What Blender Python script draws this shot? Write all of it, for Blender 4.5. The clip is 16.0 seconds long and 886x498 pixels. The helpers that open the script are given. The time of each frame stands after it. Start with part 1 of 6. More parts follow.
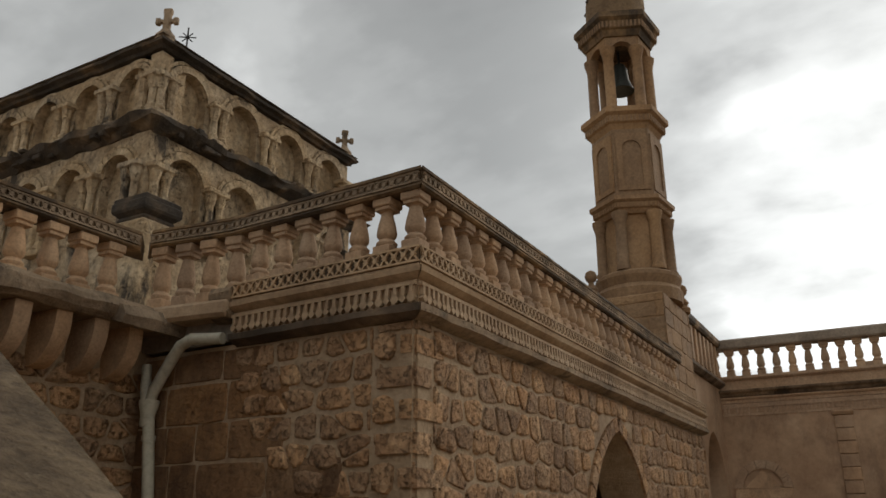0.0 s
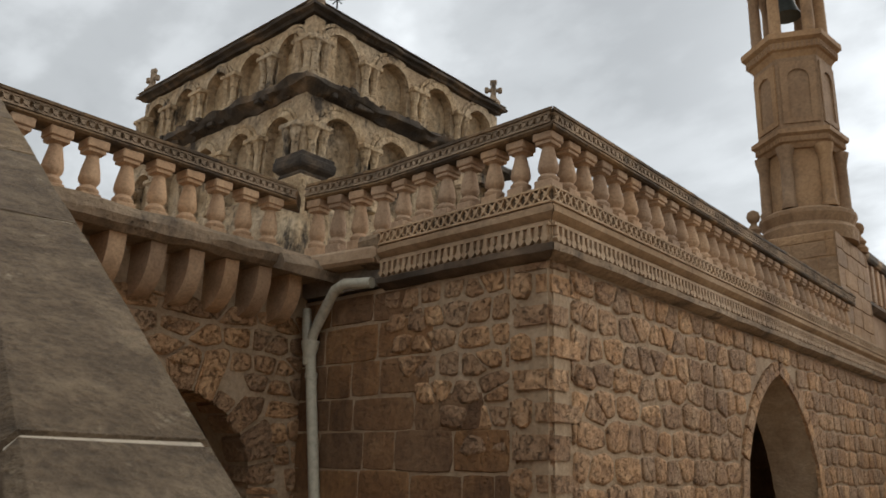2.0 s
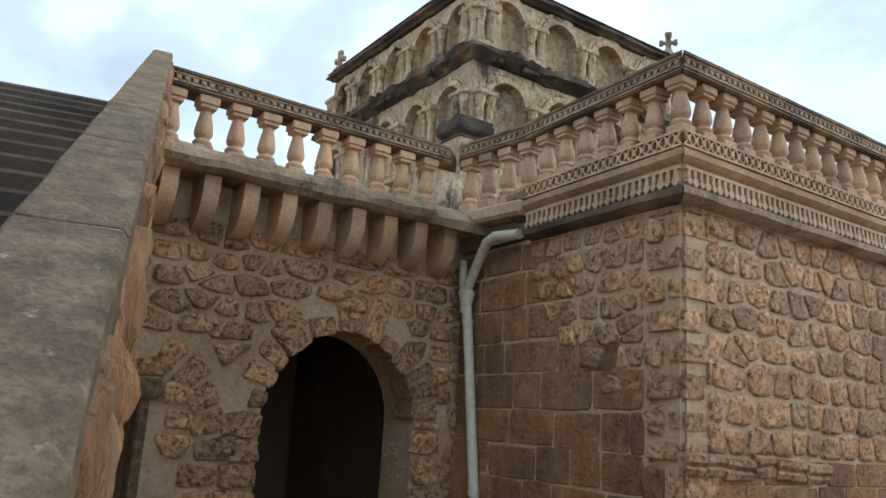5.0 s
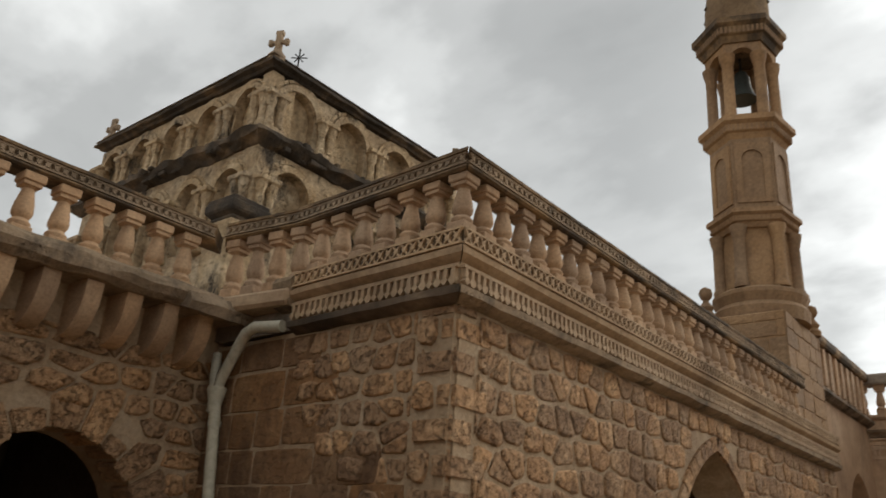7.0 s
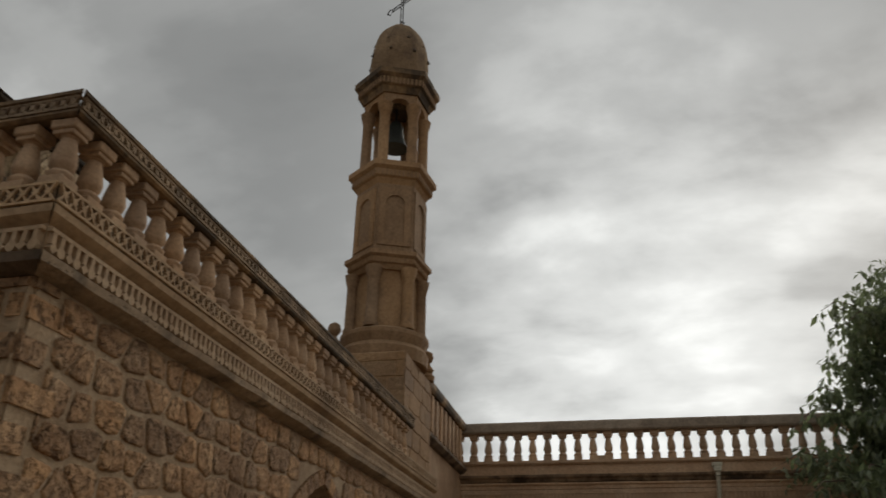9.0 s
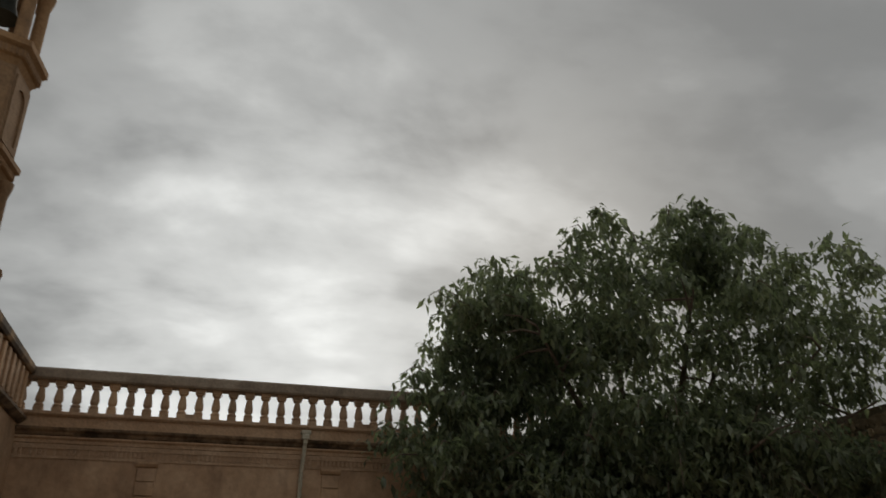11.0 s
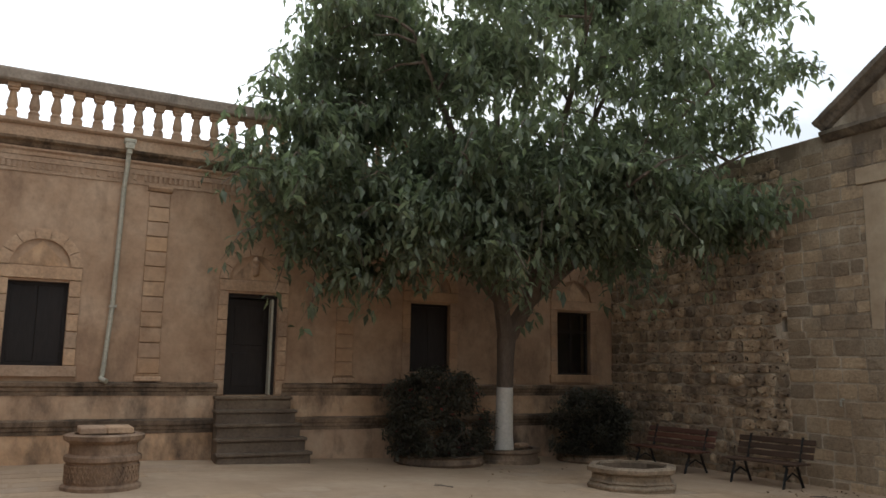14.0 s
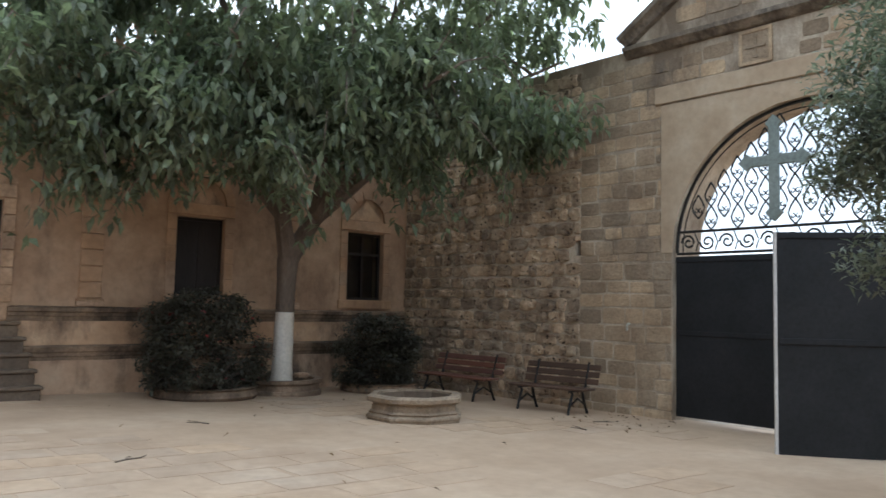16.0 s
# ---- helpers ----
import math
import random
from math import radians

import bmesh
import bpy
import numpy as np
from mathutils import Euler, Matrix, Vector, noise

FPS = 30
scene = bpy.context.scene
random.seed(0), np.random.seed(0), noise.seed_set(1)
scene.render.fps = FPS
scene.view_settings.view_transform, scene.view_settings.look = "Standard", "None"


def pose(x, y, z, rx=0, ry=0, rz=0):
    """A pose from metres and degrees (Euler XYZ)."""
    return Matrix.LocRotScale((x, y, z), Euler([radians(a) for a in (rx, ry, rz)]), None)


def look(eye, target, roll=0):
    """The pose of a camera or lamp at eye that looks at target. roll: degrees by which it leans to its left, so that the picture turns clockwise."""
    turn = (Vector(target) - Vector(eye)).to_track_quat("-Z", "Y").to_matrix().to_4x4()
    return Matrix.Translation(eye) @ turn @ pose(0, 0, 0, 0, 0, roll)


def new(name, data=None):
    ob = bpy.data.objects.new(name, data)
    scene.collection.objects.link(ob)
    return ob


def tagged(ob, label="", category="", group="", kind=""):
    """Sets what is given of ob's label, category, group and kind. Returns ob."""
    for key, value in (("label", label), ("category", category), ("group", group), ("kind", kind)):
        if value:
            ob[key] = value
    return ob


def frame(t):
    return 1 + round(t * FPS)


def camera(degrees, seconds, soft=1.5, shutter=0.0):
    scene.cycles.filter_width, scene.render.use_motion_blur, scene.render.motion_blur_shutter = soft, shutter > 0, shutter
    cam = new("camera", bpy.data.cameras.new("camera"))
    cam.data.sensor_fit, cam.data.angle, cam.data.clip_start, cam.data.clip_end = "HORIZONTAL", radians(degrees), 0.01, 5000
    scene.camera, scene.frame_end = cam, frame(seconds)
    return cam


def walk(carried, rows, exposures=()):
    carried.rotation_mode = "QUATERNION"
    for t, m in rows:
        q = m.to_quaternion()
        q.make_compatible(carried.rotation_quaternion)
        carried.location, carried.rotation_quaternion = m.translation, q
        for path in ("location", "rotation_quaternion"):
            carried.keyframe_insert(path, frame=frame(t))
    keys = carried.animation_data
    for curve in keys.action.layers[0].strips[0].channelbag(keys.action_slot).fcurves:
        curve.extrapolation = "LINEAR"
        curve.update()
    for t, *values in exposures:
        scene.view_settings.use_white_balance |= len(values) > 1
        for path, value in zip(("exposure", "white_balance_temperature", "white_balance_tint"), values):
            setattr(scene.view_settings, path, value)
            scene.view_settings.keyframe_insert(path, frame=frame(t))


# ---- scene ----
cam = camera(58.8, 16.0, soft=1.5, shutter=0.25)
PATH = [
    (0, (2.856, -4.708, 2.857), (1.936, -3.056, 3.509), -0.2),
    (0.5, (2.898, -4.666, 2.849), (1.896, -3.05, 3.469), -0.2),
    (1, (2.929, -4.64, 2.839), (1.842, -3.08, 3.459), 0.5),
    (1.5, (2.981, -4.638, 2.788), (1.805, -3.135, 3.385), 1.3),
    (2, (3.085, -4.663, 2.751), (1.808, -3.218, 3.282), 1.6),
    (2.5, (3.17, -4.728, 2.738), (1.793, -3.348, 3.185), 1.6),
    (3, (3.301, -4.74, 2.701), (1.83, -3.438, 3.076), 1.4),
    (3.2, (3.35, -4.756, 2.64), (1.851, -3.481, 2.996), 1.4),
    (5.3, (3.668, -4.485, 2.528), (2.041, -3.412, 2.973), 3.8),
    (5.5, (3.627, -4.458, 2.532), (2.032, -3.35, 3.011), 3.7),
    (6, (3.468, -4.343, 2.568), (1.98, -3.129, 3.126), 3.5),
    (6.5, (3.375, -4.212, 2.58), (2.009, -2.893, 3.21), 3.7),
    (7, (3.277, -4.05, 2.583), (2.071, -2.63, 3.31), 4.1),
    (7.5, (3.162, -3.928, 2.557), (2.14, -2.416, 3.376), 3.6),
    (8, (3.04, -3.777, 2.543), (2.204, -2.175, 3.399), 2.5),
    (8.5, (3.031, -3.592, 2.521), (2.403, -1.897, 3.378), 1.8),
    (9, (3.042, -3.372, 2.519), (2.649, -1.615, 3.389), 1.2),
    (9.5, (3.1, -3.19, 2.538), (2.944, -1.417, 3.45), 0.7),
    (10, (3.208, -3.02, 2.608), (3.268, -1.242, 3.522), 0.1),
    (10.2, (3.16, -2.94, 2.631), (3.332, -1.166, 3.539), 0.0),
    (12.3, (3.187, -1.023, 1.983), (3.961, 0.724, 2.572), -0.0),
    (12.5, (3.243, -0.862, 1.951), (4.038, 0.888, 2.503), 0.0),
    (13, (3.437, -0.504, 1.814), (4.262, 1.261, 2.265), 0.2),
    (13.5, (3.649, -0.207, 1.754), (4.503, 1.563, 2.128), 0.7),
    (14, (3.853, 0.17, 1.76), (4.769, 1.921, 2.066), 0.9),
    (14.5, (4.038, 0.525, 1.692), (5.041, 2.238, 1.934), 1.0),
    (15, (4.318, 0.857, 1.639), (5.417, 2.516, 1.829), 1.1),
    (15.5, (4.75, 1.124, 1.604), (5.95, 2.717, 1.76), 1.3),
    (16, (5.188, 1.35, 1.579), (6.514, 2.84, 1.727), 1.2),
]
EXPOSURES = [(0, 0.15, 6900, 10), (1.5, 0.55, 6700, 10), (2.2, 0.78, 6400, 10), (3, 1.4, 5500, 4), (5.5, 1.25, 5500, 6), (6, 1.0, 5950, 10), (7, 0.55, 6900, 10), (9, -0.35, 7000, 10), (10, -0.65, 7000, 10), (12.5, 0.1, 6950, 10), (13.5, 0.8, 6500, 10), (14.5, 1.25, 5900, 10), (16, 1.8, 5550, 7)]
walk(cam, [(t, look(eye, target, roll)) for t, eye, target, roll in PATH], EXPOSURES)

# ---- light ----
world = bpy.data.worlds.new("overcast_sky")
scene.world = world
world.use_nodes = True


def node(nt, kind, inputs=None, operation=""):
    n = nt.nodes.new(kind)
    if operation:
        n.operation = operation
    for k, v in (inputs or {}).items():
        if isinstance(v, bpy.types.NodeSocket):
            nt.links.new(v, n.inputs[k])
        else:
            n.inputs[k].default_value = v
    return n


def maths(nt, op, a, b=0.0):
    n = node(nt, "ShaderNodeMath", {0: a, 1: b}, operation=op)
    return n.outputs[0]


def ramp(nt, fac, stops, smooth=False):
    n = node(nt, "ShaderNodeValToRGB", {"Fac": fac})
    cr = n.color_ramp
    cr.interpolation = "EASE" if smooth else "LINEAR"
    while len(cr.elements) < len(stops):
        cr.elements.new(0.5)
    for e, (p, c) in zip(cr.elements, stops):
        e.position = p
        e.color = (c, c, c, 1) if isinstance(c, (int, float)) else (*c, 1)
    return n.outputs["Color"]


def mix(nt, fac, a, b, blend="MIX"):
    n = nt.nodes.new("ShaderNodeMix")
    n.data_type, n.blend_type = "RGBA", blend
    for k, v in ((0, fac), (6, a), (7, b)):
        if isinstance(v, bpy.types.NodeSocket):
            nt.links.new(v, n.inputs[k])
        else:
            n.inputs[k].default_value = v if k == 0 else (*v[:3], 1)
    return n.outputs[2]


SUN_TO = Vector((0.42, 0.86, 0.45)).normalized()


def build_sky():
    nt = world.node_tree
    nt.nodes.clear()
    tc = node(nt, "ShaderNodeTexCoord").outputs["Generated"]
    s = node(nt, "ShaderNodeSeparateXYZ", {0: tc})
    h = maths(nt, "ADD", maths(nt, "MAXIMUM", s.outputs[2], 0.0), 0.3)
    p = node(nt, "ShaderNodeCombineXYZ", {0: maths(nt, "DIVIDE", s.outputs[0], h), 1: maths(nt, "DIVIDE", s.outputs[1], h), 2: 0.0})
    big = node(nt, "ShaderNodeTexNoise", {"Vector": p.outputs[0], "Scale": 0.95, "Detail": 7.0, "Roughness": 0.52, "Distortion": 0.12}).outputs["Fac"]
    streak = node(nt, "ShaderNodeMapping", {"Vector": p.outputs[0], "Rotation": (0, 0, 0.35), "Scale": (1.0, 1.45, 1)})
    fine = node(nt, "ShaderNodeTexNoise", {"Vector": streak.outputs[0], "Scale": 2.3, "Detail": 9.0, "Roughness": 0.5, "Distortion": 0.15}).outputs["Fac"]
    n = maths(nt, "ADD", maths(nt, "MULTIPLY", big, 0.6), maths(nt, "MULTIPLY", fine, 0.4))
    glow = node(nt, "ShaderNodeVectorMath", {0: tc, 1: Vector((0.1, 0.93, 0.31)).normalized()}, operation="DOT_PRODUCT").outputs["Value"]
    g = ramp(nt, glow, [(0.0, 0.0), (0.85, 0.02), (0.95, 0.14), (0.99, 0.44), (1.0, 0.6)], True)
    v = maths(nt, "ADD", ramp(nt, n, [(0.36, 0.36), (0.455, 0.45), (0.515, 0.56), (0.57, 0.72), (0.64, 0.98)], True), g)
    near = ramp(nt, glow, [(0.9, 0.0), (0.985, 1.0)], True)
    v = maths(nt, "ADD", v, maths(nt, "MULTIPLY", near, maths(nt, "MULTIPLY", maths(nt, "SUBTRACT", n, 0.49), 3.6)))
    v = maths(nt, "MAXIMUM", v, 0.25)
    low = ramp(nt, s.outputs[2], [(0.0, 0.16), (0.16, 0.08), (0.4, 0.0)])
    v = maths(nt, "ADD", v, maths(nt, "MULTIPLY", low, 1.0))
    side = ramp(nt, maths(nt, "ADD", maths(nt, "MULTIPLY", glow, 0.5), 0.5), [(0.0, 1.15), (0.3, 1.02), (0.55, 0.8), (0.75, 0.8), (0.9, 0.9), (1.0, 1.05)], True)
    zenith = ramp(nt, s.outputs[2], [(0.0, 0.5), (0.6, 0.5), (1.0, 1.0)], True)
    v = maths(nt, "MULTIPLY", maths(nt, "MULTIPLY", v, side), maths(nt, "MULTIPLY", zenith, 2.0))
    grey = mix(nt, 1.0, (0.915, 0.965, 1.0), v, "MULTIPLY")
    sky = node(nt, "ShaderNodeTexSky")
    sky.sky_type, sky.sun_disc = "NISHITA", False
    sky.sun_elevation, sky.sun_rotation = math.asin(SUN_TO.z), math.atan2(SUN_TO.x, SUN_TO.y)
    cover = node(nt, "ShaderNodeBackground", {"Color": grey, "Strength": 0.9})
    clear = node(nt, "ShaderNodeBackground", {"Color": sky.outputs[0], "Strength": 0.05})
    both = node(nt, "ShaderNodeMixShader", {0: 0.12, 1: cover.outputs[0], 2: clear.outputs[0]})
    out = node(nt, "ShaderNodeOutputWorld", {"Surface": both.outputs[0]})


build_sky()
sun_data = bpy.data.lights.new("sun", "SUN")
sun_data.energy, sun_data.angle, sun_data.color = 0.9, radians(25), (1.0, 0.95, 0.88)
sun = new("sun", sun_data)
sun.matrix_world = look(SUN_TO * 60, (0, 0, 0))

# ---- materials ----


def material(name, tones, rough=0.85, grain=18.0, relief=0.4, pits=0.0, blotch=1.3, stain=None, stain_at=(0.55, 0.72), vary=0.25, metallic=0.0, island=False, stain_scale=0.9, stretch=(1, 1, 1), pit_scale=26.0, fleck=0.6, cover=0.45, erode=0.0):
    """Grain, blotches, pits and dark stains over two to three tones, with a change from piece to piece. Pits and
    hollows carry painted shade.
    """
    m = bpy.data.materials.new(name)
    m.use_nodes = True
    nt = m.node_tree
    bsdf = nt.nodes["Principled BSDF"]
    geo = node(nt, "ShaderNodeNewGeometry")
    pos = geo.outputs["Position"]
    info = node(nt, "ShaderNodeObjectInfo")
    rnd = geo.outputs["Random Per Island"] if island else info.outputs["Random"]
    pos = node(nt, "ShaderNodeMapping", {"Vector": pos, "Scale": stretch}).outputs[0]
    a = node(nt, "ShaderNodeTexNoise", {"Vector": pos, "Scale": blotch, "Detail": 5.0, "Roughness": 0.6}).outputs["Fac"]
    b = node(nt, "ShaderNodeTexNoise", {"Vector": pos, "Scale": grain, "Detail": 6.0, "Roughness": 0.65}).outputs["Fac"]
    col = ramp(nt, a, [(0.3 + 0.4 * i / max(1, len(tones) - 1), t) for i, t in enumerate(tones)])
    col = mix(nt, fleck, col, ramp(nt, b, [(0.25, 0.45), (0.5, 0.95), (0.75, 1.3)]), "MULTIPLY")
    if vary:
        col = mix(nt, 1.0, col, ramp(nt, rnd, [(0.0, 1 - vary), (0.5, 1.0), (1.0, 1 + vary)]), "MULTIPLY")
        hue = node(nt, "ShaderNodeHueSaturation", {"Color": col, "Hue": 0.5, "Saturation": maths(nt, "ADD", maths(nt, "MULTIPLY", rnd, 0.12), 0.94), "Value": 1.0, "Fac": 1.0})
        col = hue.outputs[0]
    if stain:
        c = node(nt, "ShaderNodeTexNoise", {"Vector": node(nt, "ShaderNodeMapping", {"Vector": pos, "Location": (3.1, 7.7, 1.3), "Scale": (1, 1, 0.45)}).outputs[0], "Scale": stain_scale, "Detail": 8.0, "Roughness": 0.7}).outputs["Fac"]
        col = mix(nt, ramp(nt, c, [(stain_at[0], 0.0), (stain_at[1], 0.9)]), col, stain)
    height = b
    if pits:
        vo = node(nt, "ShaderNodeTexVoronoi", {"Vector": node(nt, "ShaderNodeVectorMath", {0: pos, 1: node(nt, "ShaderNodeVectorMath", {0: node(nt, "ShaderNodeTexNoise", {"Vector": pos, "Scale": pit_scale * 0.9, "Detail": 4.0}).outputs["Color"], 1: (1.8 / pit_scale,) * 3}, operation="MULTIPLY").outputs[0]}, operation="ADD").outputs[0], "Scale": pit_scale, "Randomness": 1.0}).outputs["Distance"]
        patch = ramp(nt, node(nt, "ShaderNodeTexNoise", {"Vector": pos, "Scale": 4.0, "Detail": 3.0}).outputs["Fac"], [(cover, 0.0), (cover + 0.15, 1.0)])
        hole = maths(nt, "MULTIPLY", ramp(nt, vo, [(0.12, 1.0), (0.3, 0.0)]), patch)
        # the dark inside of each pit is painted, besides its bump
        col = mix(nt, maths(nt, "MULTIPLY", hole, pits), col, (0.035, 0.022, 0.014))
        height = maths(nt, "SUBTRACT", b, maths(nt, "MULTIPLY", hole, 1.2))
    if erode:
        e = node(nt, "ShaderNodeTexNoise", {"Vector": pos, "Scale": 24.0, "Detail": 8.0, "Roughness": 0.7, "Distortion": 0.5}).outputs["Fac"]
        hollow = ramp(nt, e, [(0.32, 1.0), (0.47, 0.0)])
        # crevice shade put into the colour, along with the relief below
        col = mix(nt, maths(nt, "MULTIPLY", hollow, erode), col, (0.1, 0.055, 0.03))
        height = maths(nt, "SUBTRACT", height, maths(nt, "MULTIPLY", hollow, 1.4 * erode))
    height = maths(nt, "ADD", height, maths(nt, "MULTIPLY", a, 1.5))
    bump = node(nt, "ShaderNodeBump", {"Height": height, "Strength": relief, "Distance": 0.03})
    nt.links.new(bump.outputs[0], bsdf.inputs["Normal"])
    nt.links.new(col, bsdf.inputs["Base Color"])
    bsdf.inputs["Roughness"].default_value = rough
    bsdf.inputs["Metallic"].default_value = metallic
    bsdf.inputs["Specular IOR Level"].default_value = 0.25
    return m


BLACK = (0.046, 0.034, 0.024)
M_RUBBLE = material("rubble_limestone", [(0.31, 0.174, 0.092), (0.435, 0.262, 0.143), (0.545, 0.355, 0.207)], pits=0.5, pit_scale=38.0, erode=0.5, relief=1.0, vary=0.24, stain=(0.14, 0.083, 0.05), stain_at=(0.55, 0.78), stain_scale=1.6, blotch=2.5, fleck=1.0)
M_RUBBLE_JOINED = material("rubble_limestone_far", [(0.31, 0.174, 0.092), (0.435, 0.262, 0.143), (0.545, 0.355, 0.207)], pits=0.5, pit_scale=38.0, erode=0.5, relief=0.9, vary=0.24, stain=(0.16, 0.095, 0.058), stain_at=(0.56, 0.8), stain_scale=1.6, blotch=2.5, island=True, fleck=1.0)
M_ASHLAR = material("stained_ashlar", [(0.19, 0.098, 0.046), (0.265, 0.147, 0.072), (0.34, 0.204, 0.106)], pits=0.4, relief=0.8, vary=0.2, erode=0.3, stain=(0.075, 0.042, 0.026), stain_at=(0.46, 0.68), stain_scale=1.5)
M_MORTAR = material("lime_mortar", [(0.337, 0.233, 0.143), (0.408, 0.296, 0.189), (0.469, 0.354, 0.240)], relief=0.6, vary=0.0, grain=26, blotch=3.0, stain=(0.2, 0.125, 0.075), stain_at=(0.52, 0.78), stain_scale=1.6, fleck=0.5)
M_CARVED = material("carved_limestone", [(0.337, 0.223, 0.134), (0.428, 0.296, 0.180), (0.510, 0.369, 0.240)], relief=0.4, vary=0.12, stain=(0.12, 0.08, 0.052), stain_at=(0.54, 0.8), stain_scale=1.4)
M_COPING = material("weathered_coping", [(0.123, 0.082, 0.049), (0.224, 0.145, 0.078), (0.381, 0.242, 0.127)], relief=0.5, vary=0.1, stain=BLACK, stain_at=(0.4, 0.56), stain_scale=1.6, blotch=2.2)
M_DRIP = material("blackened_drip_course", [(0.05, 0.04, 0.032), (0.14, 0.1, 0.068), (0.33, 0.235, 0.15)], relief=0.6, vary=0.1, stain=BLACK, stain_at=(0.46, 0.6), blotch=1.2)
M_BALUSTER = material("turned_limestone", [(0.357, 0.228, 0.137), (0.439, 0.291, 0.180), (0.510, 0.354, 0.226)], relief=0.35, vary=0.18, grain=40, stain=(0.19, 0.12, 0.075), stain_at=(0.5, 0.76), stain_scale=3.0)
M_SLAB = material("weathered_balcony_slab", [(0.18, 0.128, 0.082), (0.29, 0.21, 0.138), (0.4, 0.295, 0.195)], relief=0.7, vary=0.1, pits=0.5, stain=(0.07, 0.054, 0.04), stain_at=(0.5, 0.68), stain_scale=2.5)
M_CHURCH = material("aged_church_stone", [(0.35, 0.245, 0.142), (0.475, 0.352, 0.22), (0.58, 0.455, 0.305)], relief=1.0, vary=0.1, pits=0.5, grain=11, pit_scale=14.0, fleck=0.95, blotch=2.6, erode=0.3, stain=(0.035, 0.03, 0.026), stain_at=(0.54, 0.62), stain_scale=1.5)
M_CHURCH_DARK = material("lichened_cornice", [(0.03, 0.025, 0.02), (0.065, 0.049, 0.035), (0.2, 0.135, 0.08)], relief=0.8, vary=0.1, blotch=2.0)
M_TOWER = material("belfry_limestone", [(0.232, 0.136, 0.071), (0.301, 0.186, 0.102), (0.361, 0.233, 0.133)], relief=0.45, vary=0.14, stain=(0.12, 0.075, 0.048), stain_at=(0.54, 0.78), stain_scale=1.4)
M_DOME = material("dark_dome_stone", [(0.16, 0.102, 0.057), (0.24, 0.160, 0.091), (0.33, 0.228, 0.131)], relief=0.7, vary=0.0, pits=0.5, stain=(0.09, 0.06, 0.042), stain_at=(0.5, 0.72), stain_scale=2.0)
M_PLASTER = material("ochre_limestone_facing", [(0.35, 0.212, 0.126), (0.45, 0.288, 0.174), (0.54, 0.37, 0.238)], relief=0.3, vary=0.08, grain=9, blotch=1.0, fleck=0.32, stain=(0.17, 0.108, 0.072), stain_at=(0.5, 0.74), stain_scale=1.2)
M_TRIM = material("pale_ochre_trim", [(0.39, 0.25, 0.153), (0.47, 0.31, 0.195), (0.54, 0.38, 0.252)], relief=0.3, vary=0.14, stain=(0.2, 0.135, 0.095), stain_at=(0.54, 0.8), stain_scale=1.5)
M_DADO = material("sooty_ledge_stone", [(0.13, 0.092, 0.064), (0.22, 0.155, 0.104), (0.38, 0.265, 0.172)], relief=0.5, vary=0.1, stain=BLACK, stain_at=(0.46, 0.6), stain_scale=1.1, blotch=1.4)
M_PLINTH = material("damp_plinth_stone", [(0.44, 0.275, 0.16), (0.54, 0.355, 0.22), (0.61, 0.43, 0.28)], relief=0.3, vary=0.1, grain=8, fleck=0.25, stain=(0.06, 0.046, 0.038), stain_at=(0.47, 0.66), stain_scale=1.0)
M_GATESTONE = material("gate_ashlar", [(0.275, 0.197, 0.126), (0.375, 0.279, 0.182), (0.465, 0.36, 0.243)], relief=0.6, vary=0.34, pits=0.3, stain=(0.12, 0.098, 0.08), stain_at=(0.54, 0.74), stain_scale=0.8)
M_GATESTONE_JOINED = material("gate_ashlar_far", [(0.275, 0.197, 0.126), (0.375, 0.279, 0.182), (0.465, 0.36, 0.243)], relief=0.6, vary=0.34, pits=0.5, stain=(0.12, 0.098, 0.08), stain_at=(0.54, 0.74), stain_scale=0.8, island=True)
M_PITTED = material("pitted_gate_rubble", [(0.253, 0.178, 0.115), (0.391, 0.287, 0.190), (0.540, 0.425, 0.299)], relief=1.0, vary=0.36, pits=1.0, pit_scale=9.0, cover=0.32, grain=10, blotch=3.5, stain=(0.09, 0.065, 0.048), stain_at=(0.52, 0.7), stain_scale=2.2)
M_PITTED_JOINED = material("pitted_gate_rubble_far", [(0.253, 0.178, 0.115), (0.391, 0.287, 0.190), (0.540, 0.425, 0.299)], relief=1.0, vary=0.36, pits=1.0, pit_scale=9.0, cover=0.32, grain=10, blotch=3.5, stain=(0.09, 0.065, 0.048), stain_at=(0.52, 0.7), stain_scale=2.2, island=True)
M_PALEJOINT = material("pale_gate_joints", [(0.42, 0.34, 0.24), (0.52, 0.43, 0.32), (0.6, 0.51, 0.39)], relief=0.5, vary=0.0, grain=24, fleck=0.5, stain=(0.17, 0.125, 0.085), stain_at=(0.42, 0.62), stain_scale=0.8)
M_WELL_BROWN = material("brown_carved_well", [(0.19, 0.12, 0.078), (0.28, 0.188, 0.124), (0.38, 0.265, 0.18)], relief=0.6, vary=0.1, stain=(0.09, 0.06, 0.042), stain_at=(0.5, 0.7), stain_scale=3.0)
M_WELL = material("grey_well_stone", [(0.2, 0.15, 0.102), (0.29, 0.222, 0.155), (0.4, 0.315, 0.228)], relief=0.6, vary=0.1, stain=(0.11, 0.085, 0.065), stain_at=(0.48, 0.7), stain_scale=2.6)
M_GATEPALE = material("pale_gate_lintel", [(0.378, 0.273, 0.172), (0.450, 0.339, 0.223), (0.513, 0.405, 0.281)], relief=0.25, vary=0.1, fleck=0.25, grain=9, stain=(0.2, 0.145, 0.1), stain_at=(0.55, 0.8))
